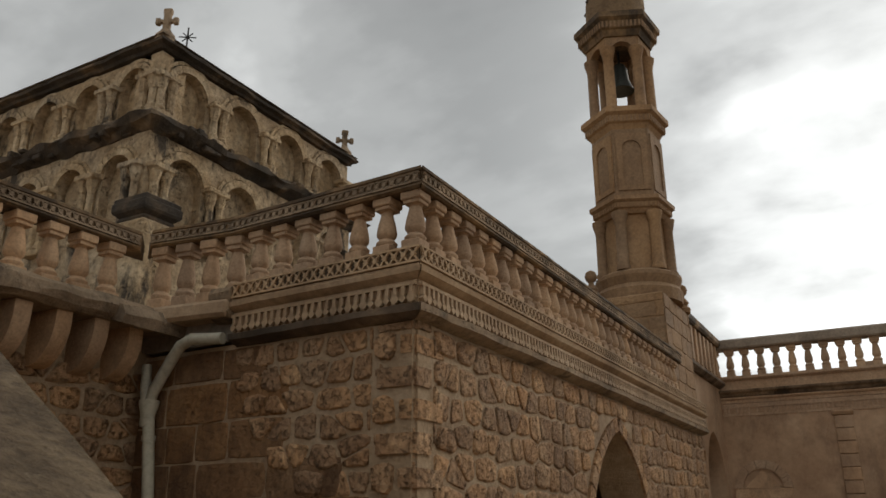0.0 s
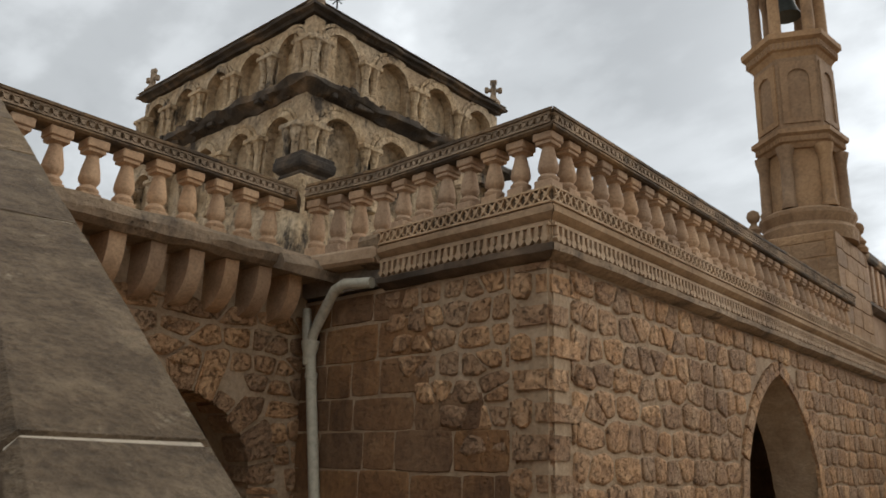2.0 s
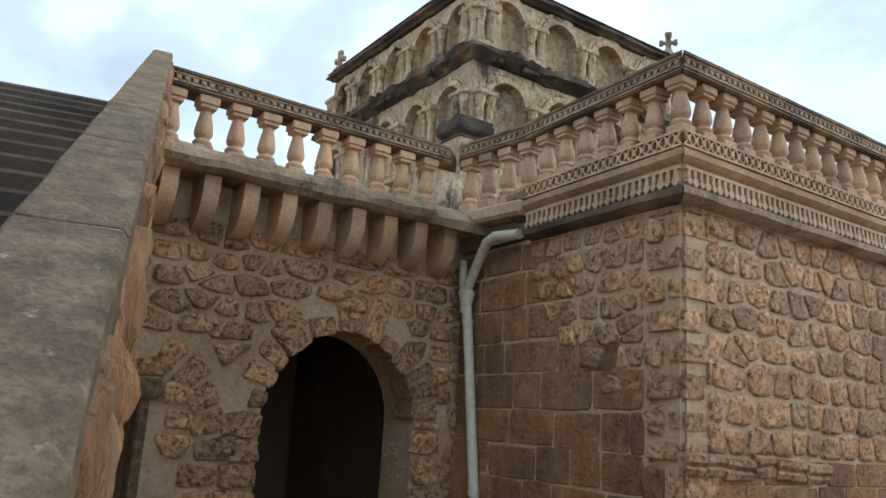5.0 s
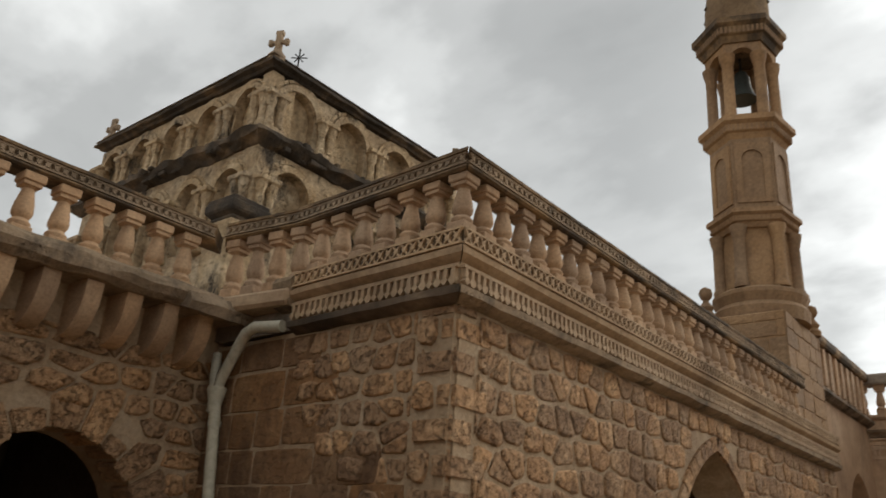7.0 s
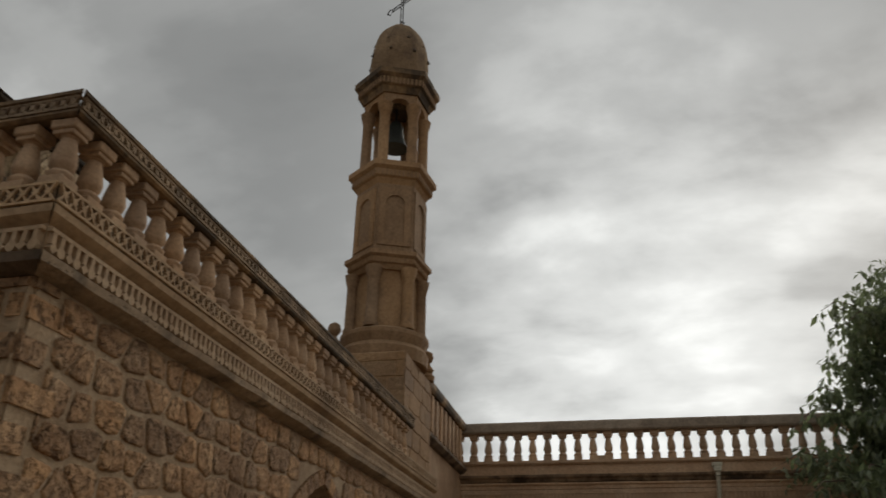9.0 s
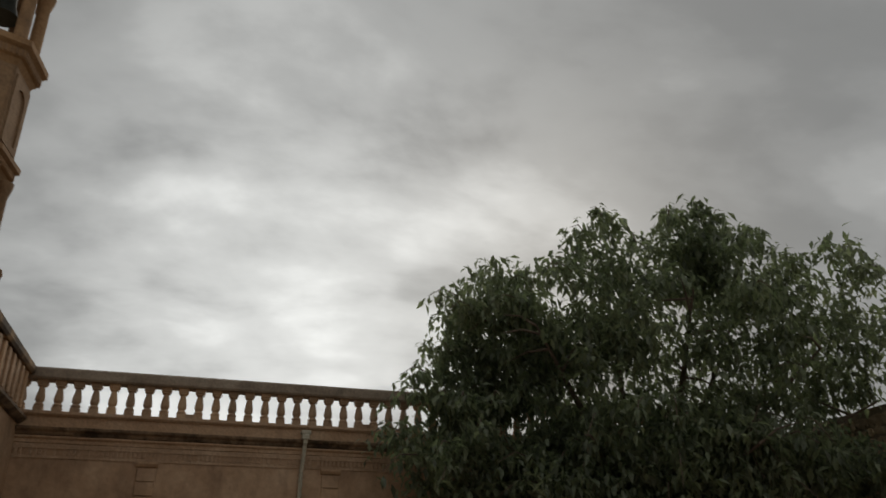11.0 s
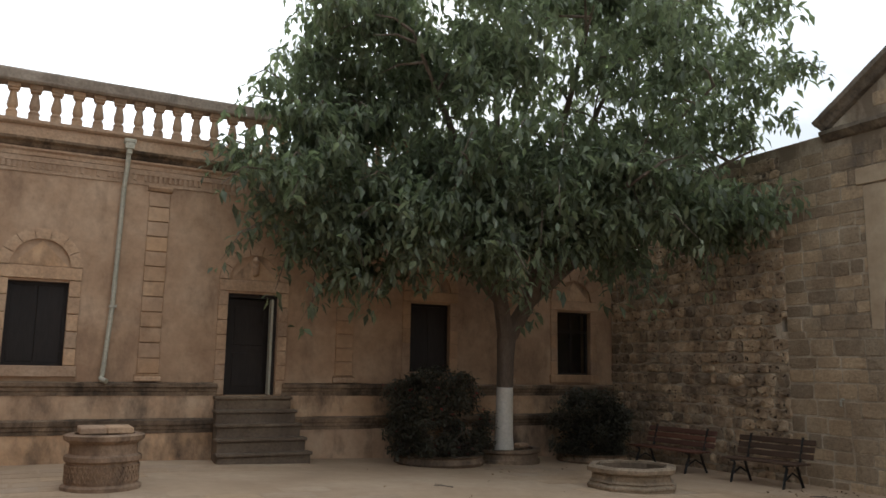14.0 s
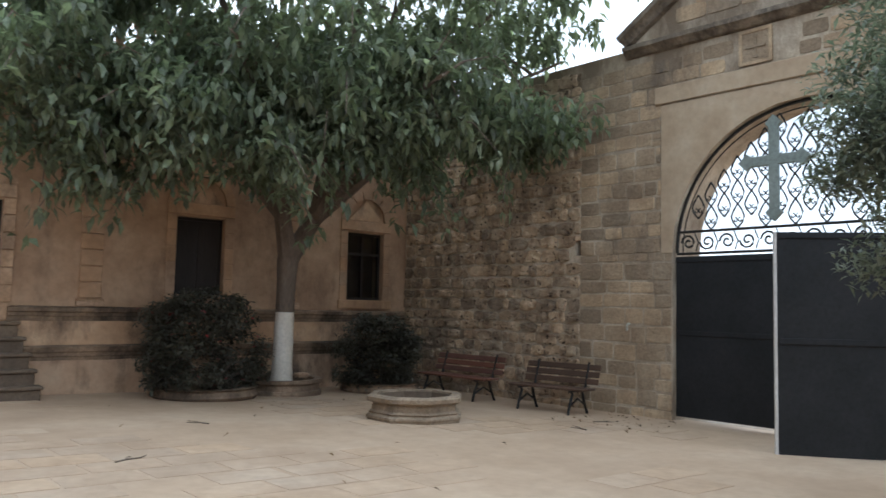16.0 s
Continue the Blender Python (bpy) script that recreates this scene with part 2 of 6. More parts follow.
M_SLABS = material("worn_paving_slab", [(0.38, 0.27, 0.178), (0.445, 0.322, 0.217), (0.495, 0.373, 0.262)], relief=0.12, vary=0.06, grain=7, blotch=0.8, fleck=0.28, stain=(0.36, 0.255, 0.17), stain_at=(0.5, 0.72), stain_scale=0.8, rough=0.75)
M_GREYCAP = material("pale_grey_coping", [(0.22, 0.17, 0.125), (0.32, 0.25, 0.185), (0.41, 0.33, 0.25)], relief=0.4, vary=0.1, blotch=2.0, stain=(0.11, 0.085, 0.065), stain_at=(0.54, 0.72), stain_scale=1.8)
M_GREYTRIM = material("weathered_grey_moulding", [(0.09, 0.072, 0.055), (0.17, 0.138, 0.105), (0.3, 0.245, 0.185)], relief=0.6, vary=0.1, blotch=2.4, stain=(0.05, 0.04, 0.032), stain_at=(0.5, 0.64), stain_scale=2.0)
M_PAVING = material("worn_paving", [(0.385, 0.27, 0.175), (0.445, 0.322, 0.216), (0.495, 0.373, 0.26)], relief=0.1, vary=0.0, grain=5, blotch=0.45, fleck=0.22, stain=(0.36, 0.255, 0.17), stain_at=(0.48, 0.72), stain_scale=0.55, rough=0.75)
M_PARAPET = material("parapet_capstone", [(0.105, 0.07, 0.038), (0.175, 0.118, 0.066), (0.265, 0.186, 0.108)], relief=0.7, blotch=9.0, vary=0.14, grain=60, fleck=1.0, stain=(0.36, 0.28, 0.185), stain_at=(0.6, 0.68), stain_scale=14.0, stretch=(1, 1.6, 2.2))
M_ROUGHSIDE = material("rough_orange_render", [(0.13, 0.068, 0.031), (0.255, 0.14, 0.069), (0.44, 0.285, 0.165)], relief=1.0, vary=0.0, grain=14, pits=0.7, blotch=3.2, pit_scale=9, stain=(0.09, 0.054, 0.032), stain_at=(0.5, 0.68), stain_scale=3.0, stretch=(1.3, 1.3, 0.45))
M_STEP = material("worn_dark_step", [(0.117, 0.084, 0.058), (0.172, 0.125, 0.086), (0.218, 0.163, 0.115)], relief=0.3, vary=0.12, stain=(0.1, 0.075, 0.055), stain_at=(0.5, 0.75))
# dark tone stands in for the shade inside rooms and hollows
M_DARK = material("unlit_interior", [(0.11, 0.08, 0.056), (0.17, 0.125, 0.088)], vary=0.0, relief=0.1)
M_PIPE = material("grey_painted_pipe", [(0.403, 0.374, 0.294), (0.480, 0.451, 0.353)], rough=0.5, relief=0.06, vary=0.05, stain=(0.3, 0.24, 0.18), stain_at=(0.6, 0.8), stain_scale=3)
M_IRON = material("black_gate_paint", [(0.012, 0.013, 0.014), (0.022, 0.022, 0.024)], rough=0.62, relief=0.05, vary=0.0, metallic=0.0)
M_WROUGHT = material("wrought_iron", [(0.02, 0.02, 0.02), (0.035, 0.033, 0.03)], rough=0.6, vary=0.0, relief=0.1, metallic=0.3)
M_STEEL = material("bare_gate_edge", [(0.5, 0.48, 0.45), (0.6, 0.58, 0.55)], rough=0.5, vary=0.0, relief=0.05)
M_PATINA = material("grey_green_cross_metal", [(0.17, 0.2, 0.18), (0.25, 0.28, 0.255)], rough=0.6, vary=0.0, relief=0.1)
M_BRONZE = material("dull_bronze", [(0.04, 0.045, 0.04), (0.07, 0.075, 0.065)], rough=0.5, vary=0.0, relief=0.1, metallic=0.5)
M_REDWOOD = material("red_brown_slat", [(0.128, 0.057, 0.040), (0.192, 0.090, 0.060)], rough=0.6, relief=0.25, vary=0.15, grain=30, stretch=(1, 0.12, 1))
M_BROWNWOOD = material("dark_brown_slat", [(0.07, 0.042, 0.028), (0.12, 0.07, 0.045)], rough=0.65, relief=0.25, vary=0.15, grain=30, stretch=(1, 0.12, 1))
M_DOORWOOD = material("black_brown_door", [(0.018, 0.014, 0.012), (0.032, 0.024, 0.02)], rough=0.55, relief=0.2, vary=0.1, grain=24, stretch=(1, 1, 0.15))
M_WHITEWASH = material("limewash", fleck=0.3, tones=[(0.590, 0.531, 0.454), (0.724, 0.656, 0.557), (0.781, 0.708, 0.613)], rough=0.9, relief=0.5, vary=0.0, stain=(0.36, 0.31, 0.26), stain_at=(0.62, 0.85), stain_scale=3)
M_BARK = material("grey_bark", [(0.1, 0.075, 0.055), (0.17, 0.13, 0.1), (0.24, 0.19, 0.15)], relief=1.0, vary=0.0, grain=30, stretch=(1, 1, 0.25))
M_LEAF = material("broad_leaf", [(0.112, 0.135, 0.085), (0.162, 0.188, 0.124), (0.23, 0.248, 0.175)], rough=0.45, relief=0.1, vary=0.4, island=True, blotch=0.9)
M_OLIVE = material("olive_leaf", [(0.125, 0.147, 0.110), (0.188, 0.213, 0.169), (0.269, 0.294, 0.244)], rough=0.5, relief=0.1, vary=0.35, island=True)
M_BUSH = material("shrub_leaf", [(0.045, 0.042, 0.032), (0.07, 0.066, 0.047), (0.1, 0.09, 0.066)], rough=0.55, relief=0.1, vary=0.4, island=True)
M_PETAL = material("dark_red_petal", [(0.22, 0.025, 0.03), (0.35, 0.05, 0.05)], rough=0.6, relief=0.1, vary=0.3, island=True)


def let_light_through(m, share, tint):
    """Leaves pass part of the light on."""
    nt = m.node_tree
    bsdf = nt.nodes["Principled BSDF"]
    src = bsdf.inputs["Base Color"].links[0].from_socket
    warm = mix(nt, 1.0, src, tint, "MULTIPLY")
    tr = node(nt, "ShaderNodeBsdfTranslucent", {"Color": warm})
    both = node(nt, "ShaderNodeMixShader", {0: share, 1: bsdf.outputs[0], 2: tr.outputs[0]})
    nt.links.new(both.outputs[0], nt.nodes["Material Output"].inputs["Surface"])
    bsdf.inputs["Specular IOR Level"].default_value = 0.5


let_light_through(M_LEAF, 0.5, (1.5, 1.62, 1.2))
let_light_through(M_OLIVE, 0.3, (1.3, 1.4, 1.0))
let_light_through(M_BUSH, 0.25, (1.3, 1.5, 0.9))
# stair stone with the shade beside the parapet worked into its tones
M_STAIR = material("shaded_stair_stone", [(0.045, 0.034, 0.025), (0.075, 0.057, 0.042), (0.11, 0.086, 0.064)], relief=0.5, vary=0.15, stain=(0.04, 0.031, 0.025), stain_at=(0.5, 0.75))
M_ROOF = material("grey_roofing", [(0.2, 0.17, 0.14), (0.3, 0.25, 0.2)], relief=0.3, vary=0.1)


def glass(name):
    m = bpy.data.materials.new(name)
    m.use_nodes = True
    b = m.node_tree.nodes["Principled BSDF"]
    b.inputs["Base Color"].default_value = (0.6, 0.63, 0.62, 1)
    b.inputs["Roughness"].default_value = 0.05
    b.inputs["Transmission Weight"].default_value = 1.0
    return m


M_GLASS = glass("window_glass")


# ---- building helpers ----


def finish(name, bm, mat, smooth=False):
    bmesh.ops.recalc_face_normals(bm, faces=bm.faces)
    me = bpy.data.meshes.new(name)
    bm.to_mesh(me)
    bm.free()
    me.materials.append(mat)
    if smooth:
        for p in me.polygons:
            p.use_smooth = True
        me.set_sharp_from_angle(angle=radians(38))
    return me


def part(name, bm, mat, parent, label="", smooth=False, at=None):
    ob = new(name, bm if isinstance(bm, bpy.types.Mesh) else finish(name, bm, mat, smooth))
    ob.parent = parent
    if at is not None:
        ob.matrix_basis = at
    if label:
        tagged(ob, label)
    return ob


def thing(name, label, category, at=None, group="", kind=""):
    ob = new(name)
    ob.empty_display_size = 0.2
    if at is not None:
        ob.matrix_basis = at
    return tagged(ob, label, category, group, kind)


def box(bm, x0, x1, y0, y1, z0, z1, bevel=0.0):
    r = bmesh.ops.create_cube(bm, size=1.0)
    vs = r["verts"]
    bmesh.ops.scale(bm, vec=(x1 - x0, y1 - y0, z1 - z0), verts=vs)
    bmesh.ops.translate(bm, vec=((x0 + x1) / 2, (y0 + y1) / 2, (z0 + z1) / 2), verts=vs)
    if bevel:
        es = list({e for v in vs for e in v.link_edges})
        bmesh.ops.bevel(bm, geom=es, offset=bevel, segments=1, affect="EDGES")
    return bm


def boxes(*rows, bevel=0.0):
    bm = bmesh.new()
    for r in rows:
        box(bm, *r, bevel=bevel)
    return bm


def lathe(bm, profile, seg=14, at=(0, 0, 0), turn=0.0):
    """Rings of (radius, z) closed at both ends."""
    rings = []
    for r, z in profile:
        rings.append([bm.verts.new((at[0] + r * math.cos(turn + math.tau * i / seg), at[1] + r * math.sin(turn + math.tau * i / seg), at[2] + z)) for i in range(seg)])
    for a, b in zip(rings, rings[1:]):
        for i in range(seg):
            bm.faces.new((a[i], a[(i + 1) % seg], b[(i + 1) % seg], b[i]))
    bm.faces.new(rings[0])
    bm.faces.new(rings[-1])
    return bm


def sweep(bm, profile, u0, u1, steps=1, wobble=0.0):
    """A closed profile of (depth, z) drawn along x from u0 to u1; depth is along y."""
    rings = []
    for i in range(steps + 1):
        u = u0 + (u1 - u0) * i / steps
        rings.append([bm.verts.new((u, d + wobble * noise.noise((u * 3, d * 9, z * 9)), z + wobble * noise.noise((u * 3 + 7, d * 9, z * 9)))) for d, z in profile])
    n = len(profile)
    for a, b in zip(rings, rings[1:]):
        for i in range(n):
            bm.faces.new((a[i], a[(i + 1) % n], b[(i + 1) % n], b[i]))
    bm.faces.new(rings[0])
    bm.faces.new(rings[-1])
    return bm


def tube(bm, pts, radii, seg=8):
    pts = [Vector(p) for p in pts]
    rings, up = [], Vector((0.3, 0.2, 1))
    for i, p in enumerate(pts):
        d = (pts[min(i + 1, len(pts) - 1)] - pts[max(i - 1, 0)]).normalized()
        a = d.cross(up)
        if a.length < 0.05:
            a = d.cross(Vector((1, 0, 0)))
        a.normalize()
        b = d.cross(a)
        r = radii[i] if isinstance(radii, (list, tuple)) else radii
        rings.append([bm.verts.new(p + r * (math.cos(math.tau * k / seg) * a + math.sin(math.tau * k / seg) * b)) for k in range(seg)])
    for a, b in zip(rings, rings[1:]):
        for k in range(seg):
            bm.faces.new((a[k], a[(k + 1) % seg], b[(k + 1) % seg], b[k]))
    bm.faces.new(rings[0])
    bm.faces.new(rings[-1])
    return bm


def round_arch(c, r, spring):
    return lambda u: spring + math.sqrt(max(0.0, r * r - (u - c) ** 2))


def pointed_arch(c, half, spring, top):
    h = top - spring
    rad = (half * half + h * h) / (2 * half)

    def curve(u):
        a = abs(u - c)
        return spring + math.sqrt(max(0.0, rad * rad - (a + rad - half) ** 2))
    return curve


def flat_head(z):
    return lambda u: z


def pierced_wall(u0, u1, z0, z1, thick, openings=(), top=None):
    """A wall in x (front face at y 0, back at y thick) with openings (a, b, sill, curve) that go through it."""
    cuts = {u0, u1}
    for a, b, sill, curve in openings:
        cuts |= {a + (b - a) * (1 - math.cos(math.pi * i / 16)) / 2 for i in range(17)}
    if top:
        cuts |= {u0 + (u1 - u0) * i / 24 for i in range(25)}
    us = sorted(cuts)
    bm = bmesh.new()
    head = top or (lambda u: z1)

    def quad(pts):
        bm.faces.new([bm.verts.new(p) for p in pts])

    def column(a, b, la, lb, ha, hb):
        quad([(a, 0, la), (b, 0, lb), (b, 0, hb), (a, 0, ha)])
        quad([(a, thick, la), (a, thick, ha), (b, thick, hb), (b, thick, lb)])
        quad([(a, 0, la), (a, thick, la), (b, thick, lb), (b, 0, lb)])
        quad([(a, 0, ha), (b, 0, hb), (b, thick, hb), (a, thick, ha)])

    for a, b in zip(us, us[1:]):
        mid = (a + b) / 2
        hole = next((o for o in openings if o[0] <= mid <= o[1]), None)
        if not hole:
            column(a, b, z0, z0, head(a), head(b))
        else:
            column(a, b, hole[3](a), hole[3](b), head(a), head(b))
            if hole[2] > z0:
                column(a, b, z0, z0, hole[2], hole[2])
    for u in (u0, u1):
        quad([(u, 0, z0), (u, thick, z0), (u, thick, head(u)), (u, 0, head(u))])
    for a, b, sill, curve in openings:
        for u in (a, b):
            quad([(u, 0, sill), (u, thick, sill), (u, thick, curve(u)), (u, 0, curve(u))])
    bmesh.ops.remove_doubles(bm, verts=bm.verts, dist=0.0005)
    return bm


def structure(name, bm, mat, label, category="wall", at=None):
    ob = new(name, finish(name, bm, mat))
    if at is not None:
        ob.matrix_basis = at
    return tagged(ob, label, category, kind="structure")


def stone_mesh(k, mat, blocky):
    """A unit stone: its face bulges towards -y, its back lies at y 0. Rubble is rounded, ashlar nearly square."""
    rng = random.Random(100 * k + blocky)
    bm = bmesh.new()
    n, power = (12, 14.0) if blocky else (14, rng.uniform(3.4, 8.0))
    wob = 0.012 if blocky else 0.085
    outline = []
    for i in range(n):
        a = math.tau * (i + 0.5) / n
        if blocky:
            a = math.pi / 2 * (i // 3) + math.pi / 4 + (-0.12, 0.0, 0.12)[i % 3] * 3.0
        c, d = math.cos(a), math.sin(a)
        r = 0.5 / (abs(c) ** power + abs(d) ** power) ** (1 / power)
        r *= 1 + rng.uniform(-wob, wob) * 1.6
        outline.append((r * c, r * d))
    outline.sort(key=lambda p: math.atan2(p[1], p[0]))
    rings = []
    for scale, y, jit in ((1.0, 0.02, 0.0), (0.985, -0.55, 0.01), (0.9 if not blocky else 0.95, -0.86, 0.12), (0.5, -1.0, 0.22)):
        rings.append([bm.verts.new((x * scale, y - (rng.uniform(-jit, jit) if y < 0 else 0), z * scale)) for x, z in outline])
    mid = bm.verts.new((rng.uniform(-0.05, 0.05), -1.0 + rng.uniform(-0.2, 0.15), rng.uniform(-0.05, 0.05)))
    for p, q in zip(rings, rings[1:]):
        for i in range(n):
            bm.faces.new((p[i], p[(i + 1) % n], q[(i + 1) % n], q[i]))
    for i in range(n):
        bm.faces.new((rings[-1][i], rings[-1][(i + 1) % n], mid))
    return finish("stone", bm, mat, not blocky)


def stone_set(mat, blocky=0, count=9):
    return [stone_mesh(k, mat, blocky) for k in range(count)]


def lay_stones(rows, parent, near_set, far_mat, near, at=Matrix.Identity(4)):
    """rows: (u, z, width, height, proud, tilt). Those for which near(u, z) holds are pieces of their own, the others one mesh."""
    rng = random.Random(len(rows))
    verts, faces, single = [], [], 0
    for u, z, w, h, proud, tilt in rows:
        me = rng.choice(near_set)
        m = at @ Matrix.Translation((u, 0, z)) @ Matrix.Rotation(tilt, 4, "Y") @ Matrix.Diagonal((w * rng.choice((1, -1)), proud, h, 1))
        if near(u, z) and single < 298:
            single += 1
            ob = new("stone", me)
            ob.parent = parent
            ob.matrix_basis = at @ Matrix.Translation((u, 0, z)) @ Matrix.Rotation(tilt, 4, "Y") @ Matrix.Diagonal((w, proud, h, 1))
        else:
            base = len(verts)
            verts += [tuple(m @ v.co) for v in me.vertices]
            faces += [tuple(base + i for i in p.vertices) for p in me.polygons]
    if verts:
        me = bpy.data.meshes.new("stonework")
        me.from_pydata(verts, [], faces)
        bm = bmesh.new()
        bm.from_mesh(me)
        bmesh.ops.recalc_face_normals(bm, faces=bm.faces)
        bm.to_mesh(me)
        bm.free()
        me.materials.append(far_mat)
        ob = new("stonework", me)
        ob.parent = parent
        tagged(ob, kind="stuff")


def coursed(u0, u1, z0, z1, h, w, skip, seed, gap=0.022, proud=(0.02, 0.05), tilt=0.03, jitter=0.25):
    rng = random.Random(seed)
    rows, z = [], z0
    while z < z1 - 0.04:
        hh = min(h(z) * rng.uniform(0.82, 1.2), z1 - z)
        if z1 - z - hh < 0.07:
            hh = z1 - z
        u, wave = u0, rng.uniform(0, 99)
        while u < u1 - 0.02:
            ww = min(w(z) * rng.uniform(1 - 1.6 * jitter, 1 + 2 * jitter), u1 - u)
            if u1 - u - ww < 0.07:
                ww = u1 - u
            split = hh > 0.15 and ww < 0.2 and rng.random() < 0.15
            for k in range(2 if split else 1):
                sh = hh / (2 if split else 1)
                cu, cz = u + ww / 2, z + sh * (k + 0.5)
                if not skip(cu, cz, ww, sh):
                    lift = 1.6 * gap * noise.noise((cu * 1.3, wave, cz)) if z > z0 else 0.0
                    rows.append((cu, cz + lift + rng.uniform(-0.3, 0.3) * gap, max(0.03, ww - gap * rng.uniform(0.5, 1.6)), max(0.03, (sh - gap) * rng.uniform(1 - 3.5 * gap, 1.04)), rng.uniform(*proud), rng.uniform(-tilt, tilt)))
            u += ww
        z += hh
    return rows


FLAT = 1.55


def rubble_cells(u0, u1, z0, z1, h, w, seed, jitter):
    """Uneven cells, roughly in courses: each point of a shifted grid owns what lies nearest to it."""
    rng = random.Random(seed)
    nz, nu = max(1, round((z1 - z0) / h)), max(1, round((u1 - u0) / w))
    pts = {}
    for r in range(-1, nz + 1):
        shift = rng.uniform(-0.5, 0.5)
        for c in range(-2, nu + 2):
            j = jitter(u0 + c * w)
            x, y = c + 0.5 + shift + rng.uniform(-j, j), r + 0.5 + 0.5 * rng.uniform(-j, j)
            for end in (0, nu):
                if abs(x - end) < 0.4:
                    x = end + (0.4 if x > end else -0.4)
            if rng.random() > 0.35 * j:
                pts[r, c] = (x, FLAT * y)
    cells = []
    for (r, c), (px, py) in pts.items():
        poly = [(0, 0), (nu, 0), (nu, nz * FLAT), (0, nz * FLAT)]
        for dr in range(-2, 3):
            for dc in range(-3, 4):
                q = pts.get((r + dr, c + dc))
                if q is None or (dr, dc) == (0, 0):
                    continue
                nx, ny = q[0] - px, q[1] - py
                lim = (q[0] ** 2 + q[1] ** 2 - px * px - py * py) / 2
                out = []
                for a, b in zip(poly, poly[1:] + poly[:1]):
                    da, db = a[0] * nx + a[1] * ny - lim, b[0] * nx + b[1] * ny - lim
                    if da <= 0:
                        out.append(a)
                    if da * db < 0:
                        f = da / (da - db)
                        out.append((a[0] + (b[0] - a[0]) * f, a[1] + (b[1] - a[1]) * f))
                poly = out
                if len(poly) < 3:
                    break
            if len(poly) < 3:
                break
        if len(poly) >= 3:
            cells.append([(u0 + x * (u1 - u0) / nu, z0 + y * (z1 - z0) / (nz * FLAT)) for x, y in poly])
    return cells


def rubble_stone(poly, gap, proud, rng):
    """Vertices and faces of one rounded stone inside a cell, its face towards -y."""
    us, zs = [p[0] for p in poly], [p[1] for p in poly]
    cu, cz = (min(us) + max(us)) / 2, (min(zs) + max(zs)) / 2
    wide, tall = max(us) - min(us), max(zs) - min(zs)
    if wide < gap * 1.4 or tall < gap * 1.4:
        return None
    fu, fz = 1 - gap / wide, 1 - gap / tall
    ring = []
    for a, b in zip(poly, poly[1:] + poly[:1]):
        if math.hypot(a[0] - b[0], a[1] - b[1]) > 0.02:
            ring += [(a[0] + (b[0] - a[0]) * f, a[1] + (b[1] - a[1]) * f) for f in (0.13, 0.87)]
    if len(ring) < 6:
        return None
    ring = [(cu + (u - cu) * fu * rng.uniform(0.96, 1.03), cz + (z - cz) * fz * rng.uniform(0.95, 1.03)) for u, z in ring]
    n, verts, faces = len(ring), [], []
    for scale, y, jit in ((1.0, 0.02, 0.0), (0.965, -0.75 * proud, 0.22), (0.72, -proud, 0.28)):
        verts += [(cu + (u - cu) * scale, y - rng.uniform(-jit, jit) * proud, cz + (z - cz) * scale) for u, z in ring]
    verts.append((cu, -proud * rng.uniform(0.75, 1.2), cz))
    for k in range(2):
        faces += [(k * n + i, k * n + (i + 1) % n, (k + 1) * n + (i + 1) % n, (k + 1) * n + i) for i in range(n)]
    faces += [(2 * n + i, 2 * n + (i + 1) % n, 3 * n) for i in range(n)]
    return verts, faces


def lay_rubble(cells, parent, mat, far_mat, near, skip, gap, proud, seed):
    rng = random.Random(seed)
    verts, faces, single = [], [], 0
    for poly in cells:
        us, zs = [p[0] for p in poly], [p[1] for p in poly]
        cu, cz = sum(us) / len(us), sum(zs) / len(zs)
        if skip(cu, cz, 0.8 * (max(us) - min(us)), 0.8 * (max(zs) - min(zs))):
            continue
        stone = rubble_stone(poly, gap(cu) * rng.uniform(0.6, 1.5), rng.uniform(*proud), rng)
        if not stone:
            continue
        if near(cu, cz) and single < 298:
            single += 1
            me = bpy.data.meshes.new("stone")
            me.from_pydata(stone[0], [], stone[1])
            me.materials.append(mat)
            for p in me.polygons:
                p.use_smooth = True
            ob = new("stone", me)
            ob.parent = parent
        else:
            base = len(verts)
            verts += stone[0]
            faces += [tuple(base + i for i in f) for f in stone[1]]
    if verts:
        me = bpy.data.meshes.new("stonework")
        me.from_pydata(verts, [], faces)
        me.materials.append(far_mat)
        for p in me.polygons:
            p.use_smooth = True
        ob = new("stonework", me)
        ob.parent = parent
        tagged(ob, kind="stuff")


def ring_stones(bm, c, r0, r1, spring, a0, a1, n, proud, gap=0.012):
    """Wedge-shaped arch stones round (c, spring) in the x-z plane, proud of y 0."""
    for i in range(n):
        s = a0 + (a1 - a0) * i / n + gap
        e = a0 + (a1 - a0) * (i + 1) / n - gap
        pts = []
        for y in (-proud, 0.02):
            for a, r in ((s, r0), ((s + e) / 2, r0), (e, r0), (e, r1), ((s + e) / 2, r1), (s, r1)):
                pts.append(bm.verts.new((c + r * math.cos(a), y, spring + r * math.sin(a))))
        f, b = pts[:6], pts[6:]
        bm.faces.new(f)
        bm.faces.new(b[::-1])
        for k in range(6):
            bm.faces.new((f[k], b[k], b[(k + 1) % 6], f[(k + 1) % 6]))


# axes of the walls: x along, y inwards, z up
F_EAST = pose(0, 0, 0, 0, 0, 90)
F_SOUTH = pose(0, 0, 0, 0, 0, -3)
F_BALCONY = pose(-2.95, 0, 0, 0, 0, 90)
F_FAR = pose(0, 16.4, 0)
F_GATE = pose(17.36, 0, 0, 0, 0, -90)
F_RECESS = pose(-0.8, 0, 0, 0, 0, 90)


def ground_z(x):
    return -0.0255 * max(0.0, min(x, 40.0) - 6.0)


